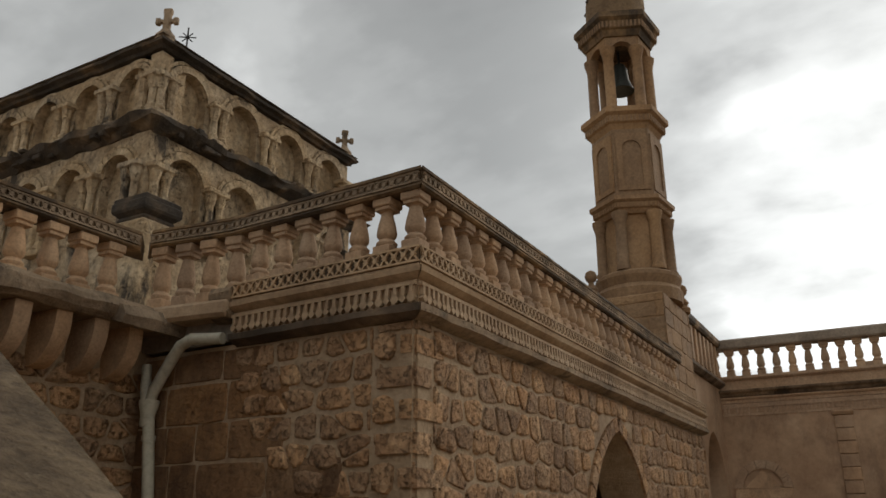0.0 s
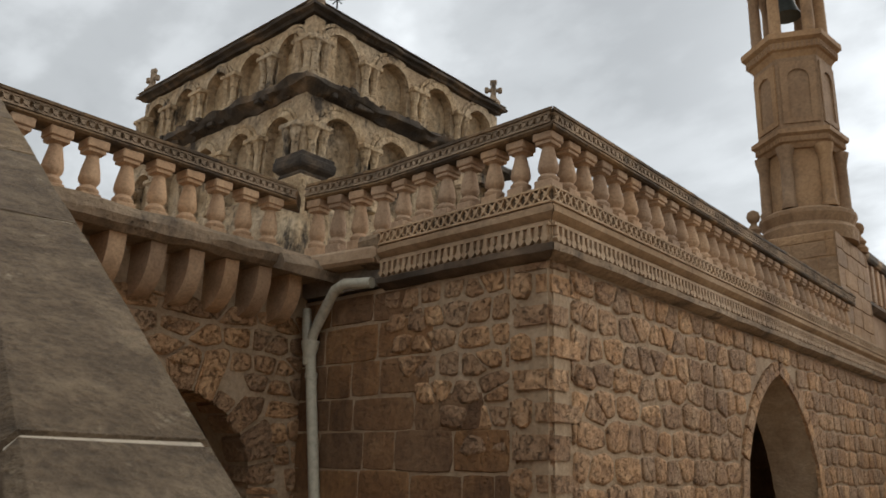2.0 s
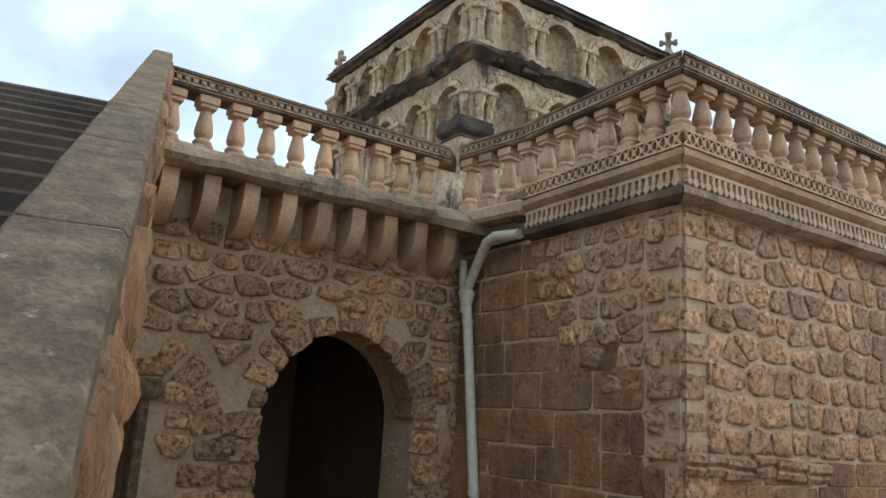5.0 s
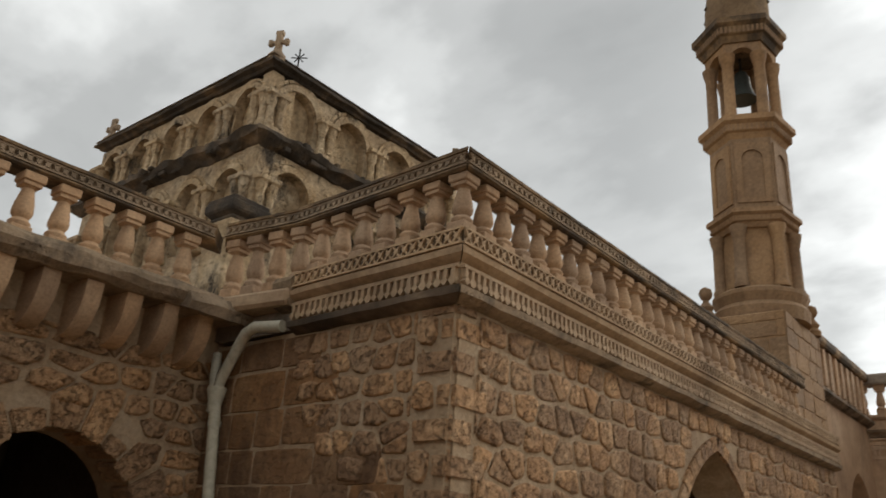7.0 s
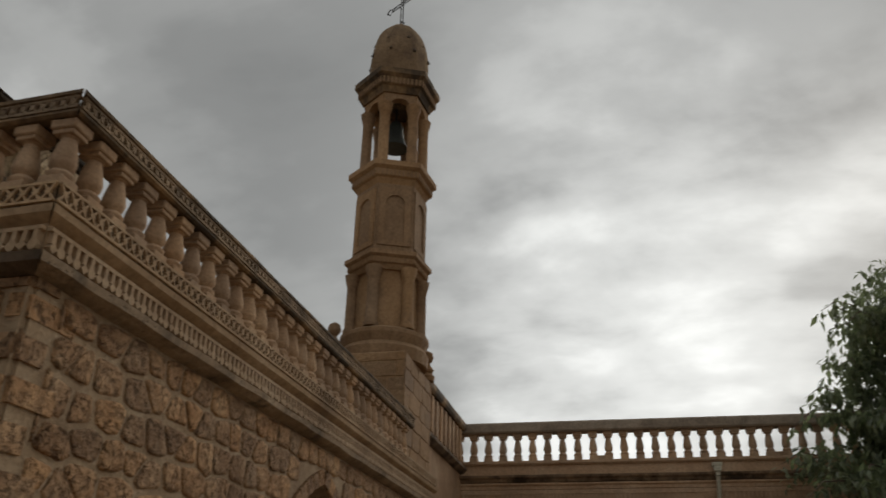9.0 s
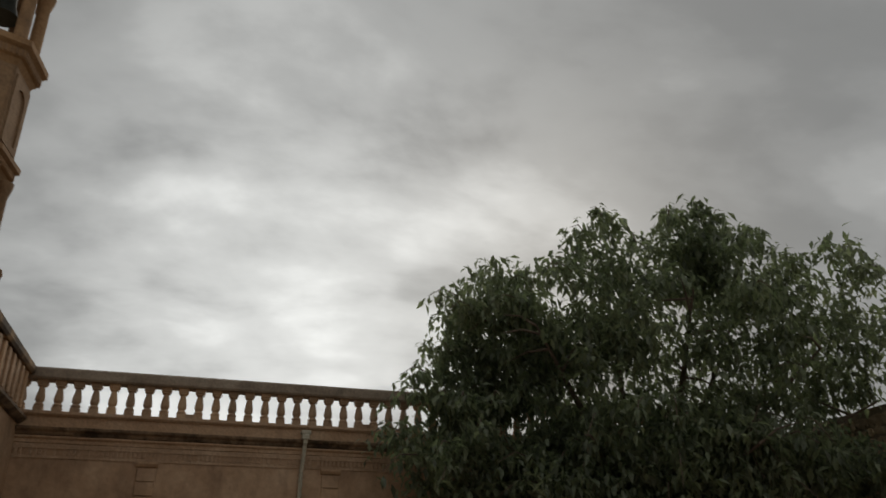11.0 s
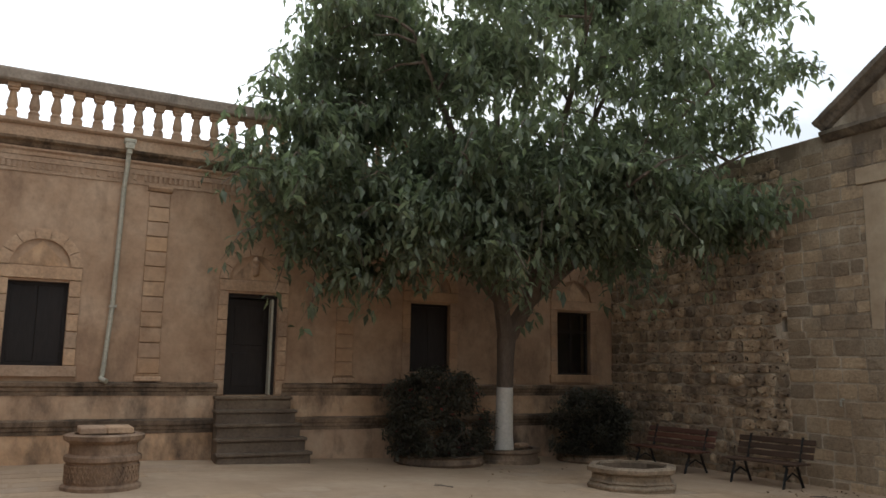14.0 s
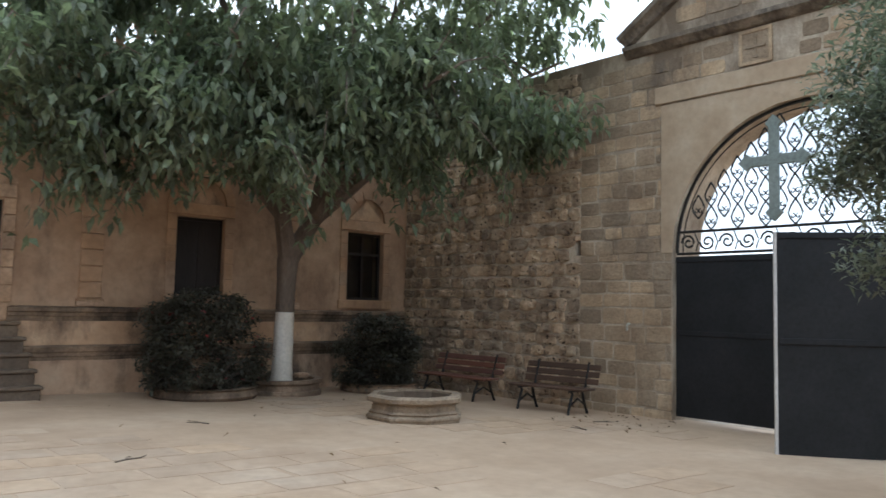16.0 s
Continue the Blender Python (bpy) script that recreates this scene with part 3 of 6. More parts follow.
# ---- ground ----
bm = bmesh.new()
xs = [-900, -60, -20, 0, 6] + [6 + 0.85 * i for i in range(1, 41)] + [120, 900]
for a, b in zip(xs, xs[1:]):
    bm.faces.new([bm.verts.new((x, y, ground_z(x))) for x, y in ((a, -900), (b, -900), (b, 900), (a, 900))])
bmesh.ops.remove_doubles(bm, verts=bm.verts, dist=0.001)
ground = structure("ground", bm, M_PAVING, "worn buff stone paving of the courtyard", "ground")
for p in ground.data.polygons:
    p.use_smooth = True

# ---- the corner block: its two walls, cornice and terrace ----
R_ARCH = pointed_arch(4.65, 1.25, 2.2, 3.86)
EAST_OPEN = (3.4, 5.9, 0.0, R_ARCH)
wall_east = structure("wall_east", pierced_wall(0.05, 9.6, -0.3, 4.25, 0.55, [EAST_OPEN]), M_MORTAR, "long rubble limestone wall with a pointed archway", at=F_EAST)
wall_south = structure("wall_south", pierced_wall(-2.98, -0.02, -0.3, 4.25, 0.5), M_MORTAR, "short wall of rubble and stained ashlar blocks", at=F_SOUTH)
terrace = structure("terrace_floor", boxes((-9, -0.57, 0.1, 9.4, 4.3, 4.5), (-9, -1.32, 9.4, 16.4, 4.3, 4.5), (-2.9, 0.0, 0.1, 8.0, 4.28, 4.34)), M_ROOF, "flat stone roof terrace behind the balustrade", "terrace")
wall_inner = structure("wall_inner", boxes((-3.4, -3.2, 0.6, 9.6, -0.3, 4.25), (-3.2, -0.57, 9.4, 9.58, -0.3, 4.25), (-3.2, -0.57, 0.52, 0.6, -0.3, 4.25)), M_MORTAR, "dim stone walls of the vaulted passage")

# cornice under the balustrade: drip course, fringe, mouldings, pierced rail
DRIP = [(0.0, 4.22), (-0.06, 4.235), (-0.12, 4.26), (-0.125, 4.31), (0.0, 4.335)]
FASCIA = [(0.0, 4.3), (-0.065, 4.3), (-0.065, 4.5), (-0.09, 4.515), (-0.13, 4.54), (-0.14, 4.575), (-0.105, 4.59), (-0.105, 4.605), (0.05, 4.605), (0.05, 4.3)]
BED = [(-0.10, 4.607), (-0.10, 4.745), (0.06, 4.745), (0.06, 4.607)]
COPING = [(-0.11, 5.19), (-0.13, 5.205), (-0.13, 5.22), (-0.11, 5.23), (-0.12, 5.31), (-0.145, 5.32), (-0.145, 5.345), (0.12, 5.345), (0.12, 5.19)]


def fringe(u0, u1):
    """The carved fringe: a row of upright slots over small hanging rings and points."""
    bm = bmesh.new()
    n = int(abs(u1 - u0) / 0.07)
    step = (u1 - u0) / n
    box(bm, u0, u1, -0.1, -0.064, 4.452, 4.475)
    for i in range(n):
        c = u0 + (i + 0.5) * step
        box(bm, c - 0.015, c + 0.015, -0.098, -0.064, 4.385, 4.453)
        if i % 2 == 0:
            m = Matrix.Translation((c, -0.084, 4.357)) @ Matrix.Rotation(math.pi / 4, 4, "Y")
            bmesh.ops.create_cube(bm, size=0.045, matrix=m)
        else:
            lathe(bm, [(0.032, -0.018), (0.034, 0.018)], 8)
            vs = list(bm.verts)[-16:]
            bmesh.ops.transform(bm, matrix=Matrix.Translation((c, -0.084, 4.36)) @ Matrix.Rotation(math.pi / 2, 4, "X"), verts=vs)
        box(bm, c - 0.008, c + 0.008, -0.095, -0.064, 4.315, 4.34)
    return bm


def lattice(u0, u1, z0, z1, y, cell, bar=0.013, deep=0.022):
    """Crossed diagonal ribs over a sunk band."""
    bm = bmesh.new()
    n = max(1, int(abs(u1 - u0) / cell))
    step = (u1 - u0) / n
    h = z1 - z0
    a = math.atan2(h, step)
    ln = math.hypot(h, step)
    for i in range(n):
        c = u0 + (i + 0.5) * step
        for s in (1, -1):
            m = Matrix.Translation((c, y, (z0 + z1) / 2)) @ Matrix.Rotation(-s * a, 4, "Y") @ Matrix.Diagonal((ln, deep, bar, 1))
            bmesh.ops.create_cube(bm, size=1.0, matrix=m)
        m = Matrix.Translation((c, y, (z0 + z1) / 2)) @ Matrix.Rotation(math.pi / 4, 4, "Y") @ Matrix.Diagonal((0.034, deep * 1.3, 0.034, 1))
        bmesh.ops.create_cube(bm, size=1.0, matrix=m)
    box(bm, u0, u1, y - deep * 0.6, y + deep * 0.5, z0 - 0.006, z0 + 0.01)
    box(bm, u0, u1, y - deep * 0.6, y + deep * 0.5, z1 - 0.01, z1 + 0.006)
    return bm


def baluster_mesh(h, w, mat):
    """A turned vase on a square plinth under a square cap."""
    k = h / 0.47
    bm = bmesh.new()
    box(bm, -w, w, -w, w, 0, 0.075 * k, 0.006)
    lathe(bm, [(w * 0.95, 0.074 * k), (w * 1.06, 0.09 * k), (w * 1.06, 0.105 * k), (w * 0.8, 0.125 * k), (w * 0.72, 0.135 * k), (w * 0.98, 0.165 * k), (w * 1.02, 0.19 * k), (w * 0.9, 0.25 * k), (w * 0.66, 0.33 * k), (w * 0.6, 0.355 * k), (w * 0.8, 0.372 * k)], 12)
    box(bm, -w * 0.92, w * 0.92, -w * 0.92, w * 0.92, 0.37 * k, 0.405 * k, 0.006)
    box(bm, -w * 1.12, w * 1.12, -w * 1.12, w * 1.12, 0.40 * k, h, 0.01)
    return finish("baluster", bm, mat, True)


ME_BAL = baluster_mesh(0.455, 0.078, M_BALUSTER)


def mitre_sweep(profile, u0, u1, m0=0.0, m1=0.0, steps=24, wobble=0.004):
    """A sweep whose ends are cut at a slant: u moves by m times the depth."""
    bm = sweep(bmesh.new(), profile, u0, u1, steps, wobble)
    for v in bm.verts:
        f = (v.co.x - u0) / (u1 - u0)
        v.co.x += v.co.y * (m0 * (1 - f) + m1 * f)
    return bm


def cornice(parent, u0, u1, m0, m1, drip):
    part("drip_course", mitre_sweep(DRIP, u0, u1, m0, m1, 40, 0.012), drip, parent, "weathered drip course")
    part("fascia", mitre_sweep(FASCIA, u0, u1, m0, m1), M_CARVED, parent)
    part("fringe", fringe(u0 - 0.065 * m0, u1 - 0.065 * m1), M_CARVED, parent, "carved hanging fringe")
    part("bed_rail", mitre_sweep(BED, u0, u1, m0, m1), M_COPING, parent)
    part("pierced_band", lattice(u0 - 0.1 * m0, u1 - 0.1 * m1, 4.62, 4.735, -0.107, 0.085), M_CARVED, parent, "pierced diamond lattice band")


def coping(parent, u0, u1, m0, m1, at=None):
    part("coping", mitre_sweep(COPING, u0, u1, m0, m1, 60, 0.005), M_COPING, parent, "dark weathered coping with carved vine edge", at=at)
    part("coping_band", lattice(u0 - 0.115 * m0, u1 - 0.115 * m1, 5.235, 5.31, -0.119, 0.07, 0.013, 0.026), M_SLAB, parent, at=at)


bal_east = thing("balustrade", "carved limestone balustrade with turned balusters over the long wall", "balustrade", F_EAST)
cornice(bal_east, 0, 9.62, 1, 0, M_SLAB)
coping(bal_east, 0, 7.95, 1, 0)
for i in range(32):
    part("baluster", ME_BAL, None, bal_east, at=pose(-0.01 + 0.25 * i, -0.005, 4.738))
bal_south = thing("balustrade", "carved limestone balustrade turning the corner to the balcony", "balustrade", F_SOUTH)
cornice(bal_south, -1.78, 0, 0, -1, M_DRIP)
coping(bal_south, -1.87, 0, 0, -1)
# the last stretch turns a little outwards to meet the balcony
BEND = pose(-1.86, 0, 0, 0, 0, 10.5)
coping(bal_south, -1.0, 0.02, -1, 0, BEND)
ME_BAL_LONG = baluster_mesh(0.573, 0.08, M_BALUSTER)
for i in range(1, 11):
    if i > 6:
        part("baluster", ME_BAL_LONG, None, bal_south, at=BEND @ pose(1.865 - 0.265 * i, -0.02, 4.62))
    else:
        part("baluster", ME_BAL, None, bal_south, at=pose(0.005 - 0.265 * i, -0.005, 4.738))
part("end_block", boxes((-1.05, 0.04, -0.16, 0.14, 4.47, 4.618), bevel=0.03), M_CARVED, bal_south, at=BEND)
part("broken_moulding", mitre_sweep([(0.05, 4.44), (-0.1, 4.46), (-0.13, 4.52), (-0.1, 4.57), (-0.15, 4.63), (-0.16, 4.69), (-0.12, 4.735), (0.05, 4.735)], -2.02, -1.786, 0, 0, 8, 0.03), M_SLAB, bal_south, "broken end of the moulded base")

# ---- balcony on corbels, with the wall below it ----
B_ARCH = round_arch(-1.12, 0.78, 2.54)
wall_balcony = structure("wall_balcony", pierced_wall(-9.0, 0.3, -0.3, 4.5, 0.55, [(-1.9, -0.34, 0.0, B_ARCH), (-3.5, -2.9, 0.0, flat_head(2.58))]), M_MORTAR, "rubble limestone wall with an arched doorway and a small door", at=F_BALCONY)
# the room's shade is put into the dark colour of its walls
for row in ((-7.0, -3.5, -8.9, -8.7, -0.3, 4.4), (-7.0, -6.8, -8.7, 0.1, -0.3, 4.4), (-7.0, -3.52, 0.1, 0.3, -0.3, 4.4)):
    structure("wall_passage", boxes(row), M_DARK, "dark-toned stone wall of the room behind the arch")
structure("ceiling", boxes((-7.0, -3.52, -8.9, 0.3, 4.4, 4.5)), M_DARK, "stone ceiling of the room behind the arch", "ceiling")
balcony = thing("balcony", "stone balcony slab on rounded corbels with balustrade", "balcony", F_BALCONY @ pose(0, 0, -0.08))
SLAB = [(0.05, 4.50), (-0.36, 4.50), (-0.42, 4.54), (-0.44, 4.60), (-0.42, 4.66), (-0.38, 4.70), (0.05, 4.70)]
part("slab", mitre_sweep(SLAB, -3.35, 0.42, 0, 0, 60, 0.028), M_SLAB, balcony)
bm = bmesh.new()
sweep(bm, [(-0.36, 4.50), (-0.52, 4.46), (-0.55, 4.54), (-0.50, 4.62), (-0.36, 4.66)], -0.55, 0.22, 8, 0.02)
part("slab_shoulder", bm, M_SLAB, balcony)
bm = sweep(bmesh.new(), [(0.0, 4.502), (-0.32, 4.502), (-0.32, 4.45)] + [(-0.03 - 0.29 * math.cos(math.pi / 2 * i / 10), 4.42 - 0.35 * math.sin(math.pi / 2 * i / 10)) for i in range(11)] + [(0.0, 4.07)], -0.07, 0.07)
ME_CORBEL = finish("corbel", bm, M_BALUSTER, True)
for i in range(9):
    part("corbel", ME_CORBEL, None, balcony, at=pose(-3.0 + 0.345 * i, 0, 0))
coping_b = mitre_sweep([(d - 0.11, z + 0.03) for d, z in COPING], -3.2, -0.01, 0, 1, 40, 0.005)
part("coping", coping_b, M_COPING, balcony, "dark weathered coping with carved vine edge")
part("coping_band", lattice(-3.2, -0.25, 5.265, 5.34, -0.229, 0.07, 0.013, 0.026), M_SLAB, balcony)
ME_BAL2 = baluster_mesh(0.523, 0.08, M_BALUSTER)
for i in range(10):
    part("baluster", ME_BAL2, None, balcony, at=pose(-3.02 + 0.285 * i, -0.13, 4.698))
lintel = tagged(new("door_lintel", finish("door_lintel", boxes((-3.6, -2.76, -0.05, 0.12, 2.58, 2.74), bevel=0.02), M_PARAPET)), "grey stone lintel over the small door", "lintel")
lintel.matrix_basis = F_BALCONY
jamb = part("jamb", boxes((-2.92, -2.84, -0.025, 0.2, -0.2, 2.578), bevel=0.012), M_PARAPET, lintel)

pipe = thing("downpipe", "grey painted metal downpipe with a bent inlet arm", "downpipe")
PY = 0.05
part("pipe_run", tube(bmesh.new(), [(-2.14, PY, -0.1), (-2.44, PY, 2.0), (-2.7, PY, 3.74)], 0.05, 12), M_PIPE, pipe, smooth=True)
part("socket", lathe(bmesh.new(), [(0.055, 0), (0.062, 0.02), (0.062, 0.1), (0.078, 0.16), (0.086, 0.2), (0.086, 0.225), (0.06, 0.23)], 14, (-2.71, PY, 3.62)), M_PIPE, pipe, smooth=True)
part("inlet_arm", tube(bmesh.new(), [(-2.72, PY, 3.76), (-2.66, PY - 0.01, 3.92), (-2.44, PY - 0.05, 4.16), (-2.31, PY - 0.08, 4.27), (-2.18, PY - 0.09, 4.31), (-1.86, PY - 0.05, 4.29)], 0.05, 12), M_PIPE, pipe, smooth=True)
part("branch", tube(bmesh.new(), [(-2.74, PY, 3.78), (-2.765, PY - 0.01, 3.95), (-2.78, PY - 0.01, 4.16)], [0.045, 0.046, 0.04], 12), M_PIPE, pipe, smooth=True)
for x, z in ((-2.665, 3.5), (-2.43, 1.9)):
    part("collar", lathe(bmesh.new(), [(0.058, 0), (0.06, 0.045)], 14, (x, PY, z)), M_PIPE, pipe, smooth=True)

# ---- outer stair with its sloping parapet ----
STAIR = Matrix.Translation((-2.7, -3.178, 5.402)) @ Matrix.Rotation(-math.atan(0.229), 4, "Z")
stair_parapet = thing("stair_parapet", "sloping stone parapet with grey capstones and rough orange sides", "parapet", STAIR)
LEN, FALL = 6.08, 0.4932
cuts = [-0.02, 0.55, 1.3, 2.0, 2.7, 3.35, 4.0, 4.65, 5.35, LEN]
for a, b in zip(cuts, cuts[1:]):
    bm = bmesh.new()
    n = 6
    rows = []
    for i in range(n + 1):
        u = a + 0.006 + (b - a - 0.012) * i / n
        rows.append([bm.verts.new((u, y + 0.004 * noise.noise((u * 5, y * 9, 1)), -FALL * max(u, 0.12) + dz + 0.004 * noise.noise((u * 6, y * 8, 4)))) for y, dz in ((-0.076, -0.12), (-0.076, -0.012), (-0.066, 0), (0.066, 0), (0.076, -0.012), (0.076, -0.12))])
    for r, q in zip(rows, rows[1:]):
        for k in range(6):
            bm.faces.new((r[k], r[(k + 1) % 6], q[(k + 1) % 6], q[k]))
    bm.faces.new(rows[0])
    bm.faces.new(rows[-1])
    part("capstone", bm, M_PARAPET, stair_parapet)
bm = bmesh.new()
rows = []
for u in (-0.015, 0.12, LEN - 0.005):
    rows.append([bm.verts.new((u, y, -FALL * max(u, 0.12) + dz)) for y, dz in ((-0.073, -0.11), (-0.073, -0.012), (-0.064, -0.003), (0.064, -0.003), (0.073, -0.012), (0.073, -0.11))])
for r, q in zip(rows, rows[1:]):
    for k in range(6):
        bm.faces.new((r[k], r[(k + 1) % 6], q[(k + 1) % 6], q[k]))
bm.faces.new(rows[0])
bm.faces.new(rows[-1])
part("mortar_bed", bm, M_PALEJOINT, stair_parapet, "pale mortar between the capstones")
bm = bmesh.new()
n, m, cols = 320, 60, []
for s in (-1, 1):
    for i in range(n + 1):
        u = LEN * i / n
        col = []
        for j in range(m + 1):
            top = -FALL * max(u, 0.12) - 0.06
            z = top + (-5.6 - top) * (j / m) ** 1.5
            rough = 0.03 * noise.noise((u * 4, z * 2.5, s * 3)) + 0.05 * noise.noise((u * 14, z * 5, s * 5)) + 0.04 * noise.noise((u * 30, z * 11, s))
            col.append(bm.verts.new((u, s * (0.06 + rough * (1 if j else 0)), z)))
        cols.append(col)
for s in (0, 1):
    for i in range(n):
        a, b = cols[s * (n + 1) + i], cols[s * (n + 1) + i + 1]
        for j in range(m):
            bm.faces.new((a[j], b[j], b[j + 1], a[j + 1]))
for e in (0, n):
    a, b = cols[e], cols[n + 1 + e]
    for j in range(m):
        bm.faces.new((a[j], b[j], b[j + 1], a[j + 1]))
part("rough_wall", bm, M_ROUGHSIDE, stair_parapet, "rough orange rendered wall", True)
stairs = thing("staircase", "worn stone steps rising beside the parapet, shade in their tone", "stairs", STAIR)
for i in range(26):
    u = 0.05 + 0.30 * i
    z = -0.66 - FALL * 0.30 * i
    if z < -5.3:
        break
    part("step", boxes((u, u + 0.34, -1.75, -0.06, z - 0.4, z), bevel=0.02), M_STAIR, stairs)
part("landing", boxes((-2.6, 0.06, -1.75, -0.12, -0.92, -0.66), bevel=0.01), M_CARVED, stairs)
structure("wall_upper", boxes((-6.5, -6.1, -9.0, -3.6, 4.4, 5.75), bevel=0.02), M_CARVED, "low stone terrace wall above the stairs")

# ---- church drum behind the terrace ----
church = thing("church", "old limestone church tower block with blind arcades and black cornices", "church", pose(-6.0, 2.33, -0.14))


def arcade(u0, u1, z0, z1, count, sill, spring, deep=0.16):
    step = (u1 - u0) / count
    half = step * 0.3
    opens = []
    for i in range(count):
        c = u0 + step * (i + 0.5)
        opens.append((c - half, c + half, sill, round_arch(c, half, spring)))
    return pierced_wall(u0, u1, z0, z1, deep, opens), opens


def church_face(frame_m, length, tiers):
    for z0, z1, count, sill, spring, out in tiers:
        bm, opens = arcade(0, length, z0, z1, count, sill, spring)
        at = frame_m @ pose(0, -out, 0)
        part("arcade", bm, M_CHURCH, church, at=at)
        part("backing", boxes((0.0, length, 0.163, 0.5, z0, z1)), M_CHURCH, church, at=at)
        step = length / count
        for i, (a, b, sl, cv) in enumerate(opens):
            c, half = (a + b) / 2, (b - a) / 2
            bm = bmesh.new()
            ring_stones(bm, c, half * 1.02, half * 1.34, spring, 0.0, math.pi, 9, 0.045, 0.008)
            ring_stones(bm, c, half * 1.4, half * 1.55, spring, 0.1, math.pi - 0.1, 13, 0.025, 0.01)
            part("arch_moulding", bm, M_CHURCH, church, at=at)
        for i in range(count + 1):
            c = min(max(step * i, 0.12), length - 0.12)
            bm = bmesh.new()
            for dx in (-0.1, 0.1):
                lathe(bm, [(0.085, 0), (0.09, 0.05), (0.065, 0.08), (0.06, spring - sill - 0.2), (0.075, spring - sill - 0.17), (0.1, spring - sill - 0.02), (0.115, spring - sill)], 8, (c + dx, -0.06, sill))
            box(bm, c - 0.22, c + 0.22, -0.17, 0.05, spring, spring + 0.09, 0.015)
            box(bm, c - 0.2, c + 0.2, -0.14, 0.05, sill - 0.1, sill, 0.015)
            part("paired_column", bm, M_CHURCH, church, at=at)


FACE_E = pose(0, 0, 0, 0, 0, 90)
TIERS_E = ((8.62, 9.84, 4, 8.82, 9.35, 0.0), (4.5, 8.42, 4, 6.9, 7.82, 0.10))
TIERS_S = ((8.62, 9.84, 5, 8.82, 9.35, 0.0), (4.5, 8.42, 5, 6.9, 7.82, 0.10))
church_face(FACE_E, 4.85, TIERS_E)
church_face(pose(-5.3, 0, 0), 5.3, TIERS_S)
CORNICE = [(0.1, 8.38), (-0.12, 8.42), (-0.2, 8.5), (-0.3, 8.54), (-0.31, 8.64), (-0.22, 8.68), (0.1, 8.74)]
EAVE = [(0.1, 9.86), (-0.05, 9.88), (-0.08, 9.92), (-0.15, 9.95), (-0.16, 10.0), (0.1, 10.05)]
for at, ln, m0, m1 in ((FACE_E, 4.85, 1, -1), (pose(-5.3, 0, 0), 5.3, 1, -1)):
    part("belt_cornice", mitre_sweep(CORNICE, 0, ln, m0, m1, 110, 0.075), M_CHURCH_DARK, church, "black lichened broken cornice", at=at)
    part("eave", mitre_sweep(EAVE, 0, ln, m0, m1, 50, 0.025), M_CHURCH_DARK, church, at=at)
rng = random.Random(19)
for at, ln in ((FACE_E, 4.85), (pose(-5.3, 0, 0), 5.3)):
    for i in range(45):
        u, w, h = rng.uniform(0.05, ln - 0.2), rng.uniform(0.06, 0.2), rng.uniform(0.03, 0.09)
        y, z = -rng.uniform(0.12, 0.33), rng.choice((8.66, 8.64, 8.47))
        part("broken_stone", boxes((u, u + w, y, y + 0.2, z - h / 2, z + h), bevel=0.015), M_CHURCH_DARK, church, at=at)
bm = boxes((-5.3, -0.5, 0.5, 4.85, 4.6, 10.0))
part("core", bm, M_CHURCH, church)
part("corner_pier", boxes((-0.24, 0.015, -0.015, 0.24, 8.6, 9.86), (-0.24, 0.115, -0.115, 0.24, 4.5, 8.44), bevel=0.02), M_CHURCH, church)
bm = bmesh.new()
q = [bm.verts.new(p) for p in ((-5.45, -0.15, 10.06), (0.15, -0.15, 10.06), (0.15, 5.0, 10.06), (-5.45, 5.0, 10.06))]
apex = bm.verts.new((-2.65, 2.4, 10.7))
for i in range(4):
    bm.faces.new((q[i], q[(i + 1) % 4], apex))
bm.faces.new(q[::-1])
part("roof", bm, M_ROOF, church)


def stone_cross(at):
    bm = bmesh.new()
    lathe(bm, [(0.16, -0.06), (0.15, 0.06), (0.1, 0.12), (0.06, 0.2)], 10)
    box(bm, -0.055, 0.055, -0.05, 0.05, 0.12, 0.5, 0.02)
    box(bm, -0.07, 0.07, -0.04, 0.04, 0.46, 0.56, 0.015)
    box(bm, -0.18, -0.1, -0.04, 0.04, 0.27, 0.39, 0.015)
    box(bm, 0.1, 0.18, -0.04, 0.04, 0.27, 0.39, 0.015)
    box(bm, -0.12, 0.12, -0.034, 0.034, 0.3, 0.36, 0.008)
    ob = new("stone_cross", finish("stone_cross", bm, M_SLAB, True))
    ob.matrix_basis = at
    return tagged(ob, "small weathered stone cross on the roof corner", "cross", "roof crosses")


for x, y, t in ((-6.0, 2.35, 25), (-6.0, 7.05, 40), (-11.2, 2.35, 10)):
    stone_cross(pose(x, y, 9.92, 0, 0, t))
cap = thing("chimney_cap", "blackened moulded stone pier cap beside the church wall", "pier", pose(-3.9, 0.74, 0.15))
part("shaft", boxes((-0.24, 0.24, -0.24, 0.24, 4.35, 5.75), bevel=0.02), M_CHURCH, cap)
part("cap", lathe(bmesh.new(), [(0.28, 0), (0.3, 0.04), (0.28, 0.07), (0.35, 0.11), (0.37, 0.14), (0.37, 0.22), (0.35, 0.235), (0.35, 0.28), (0.28, 0.31)], 4, (0, 0, 5.74), math.pi / 4), M_CHURCH_DARK, cap, "black lichened moulded cap")

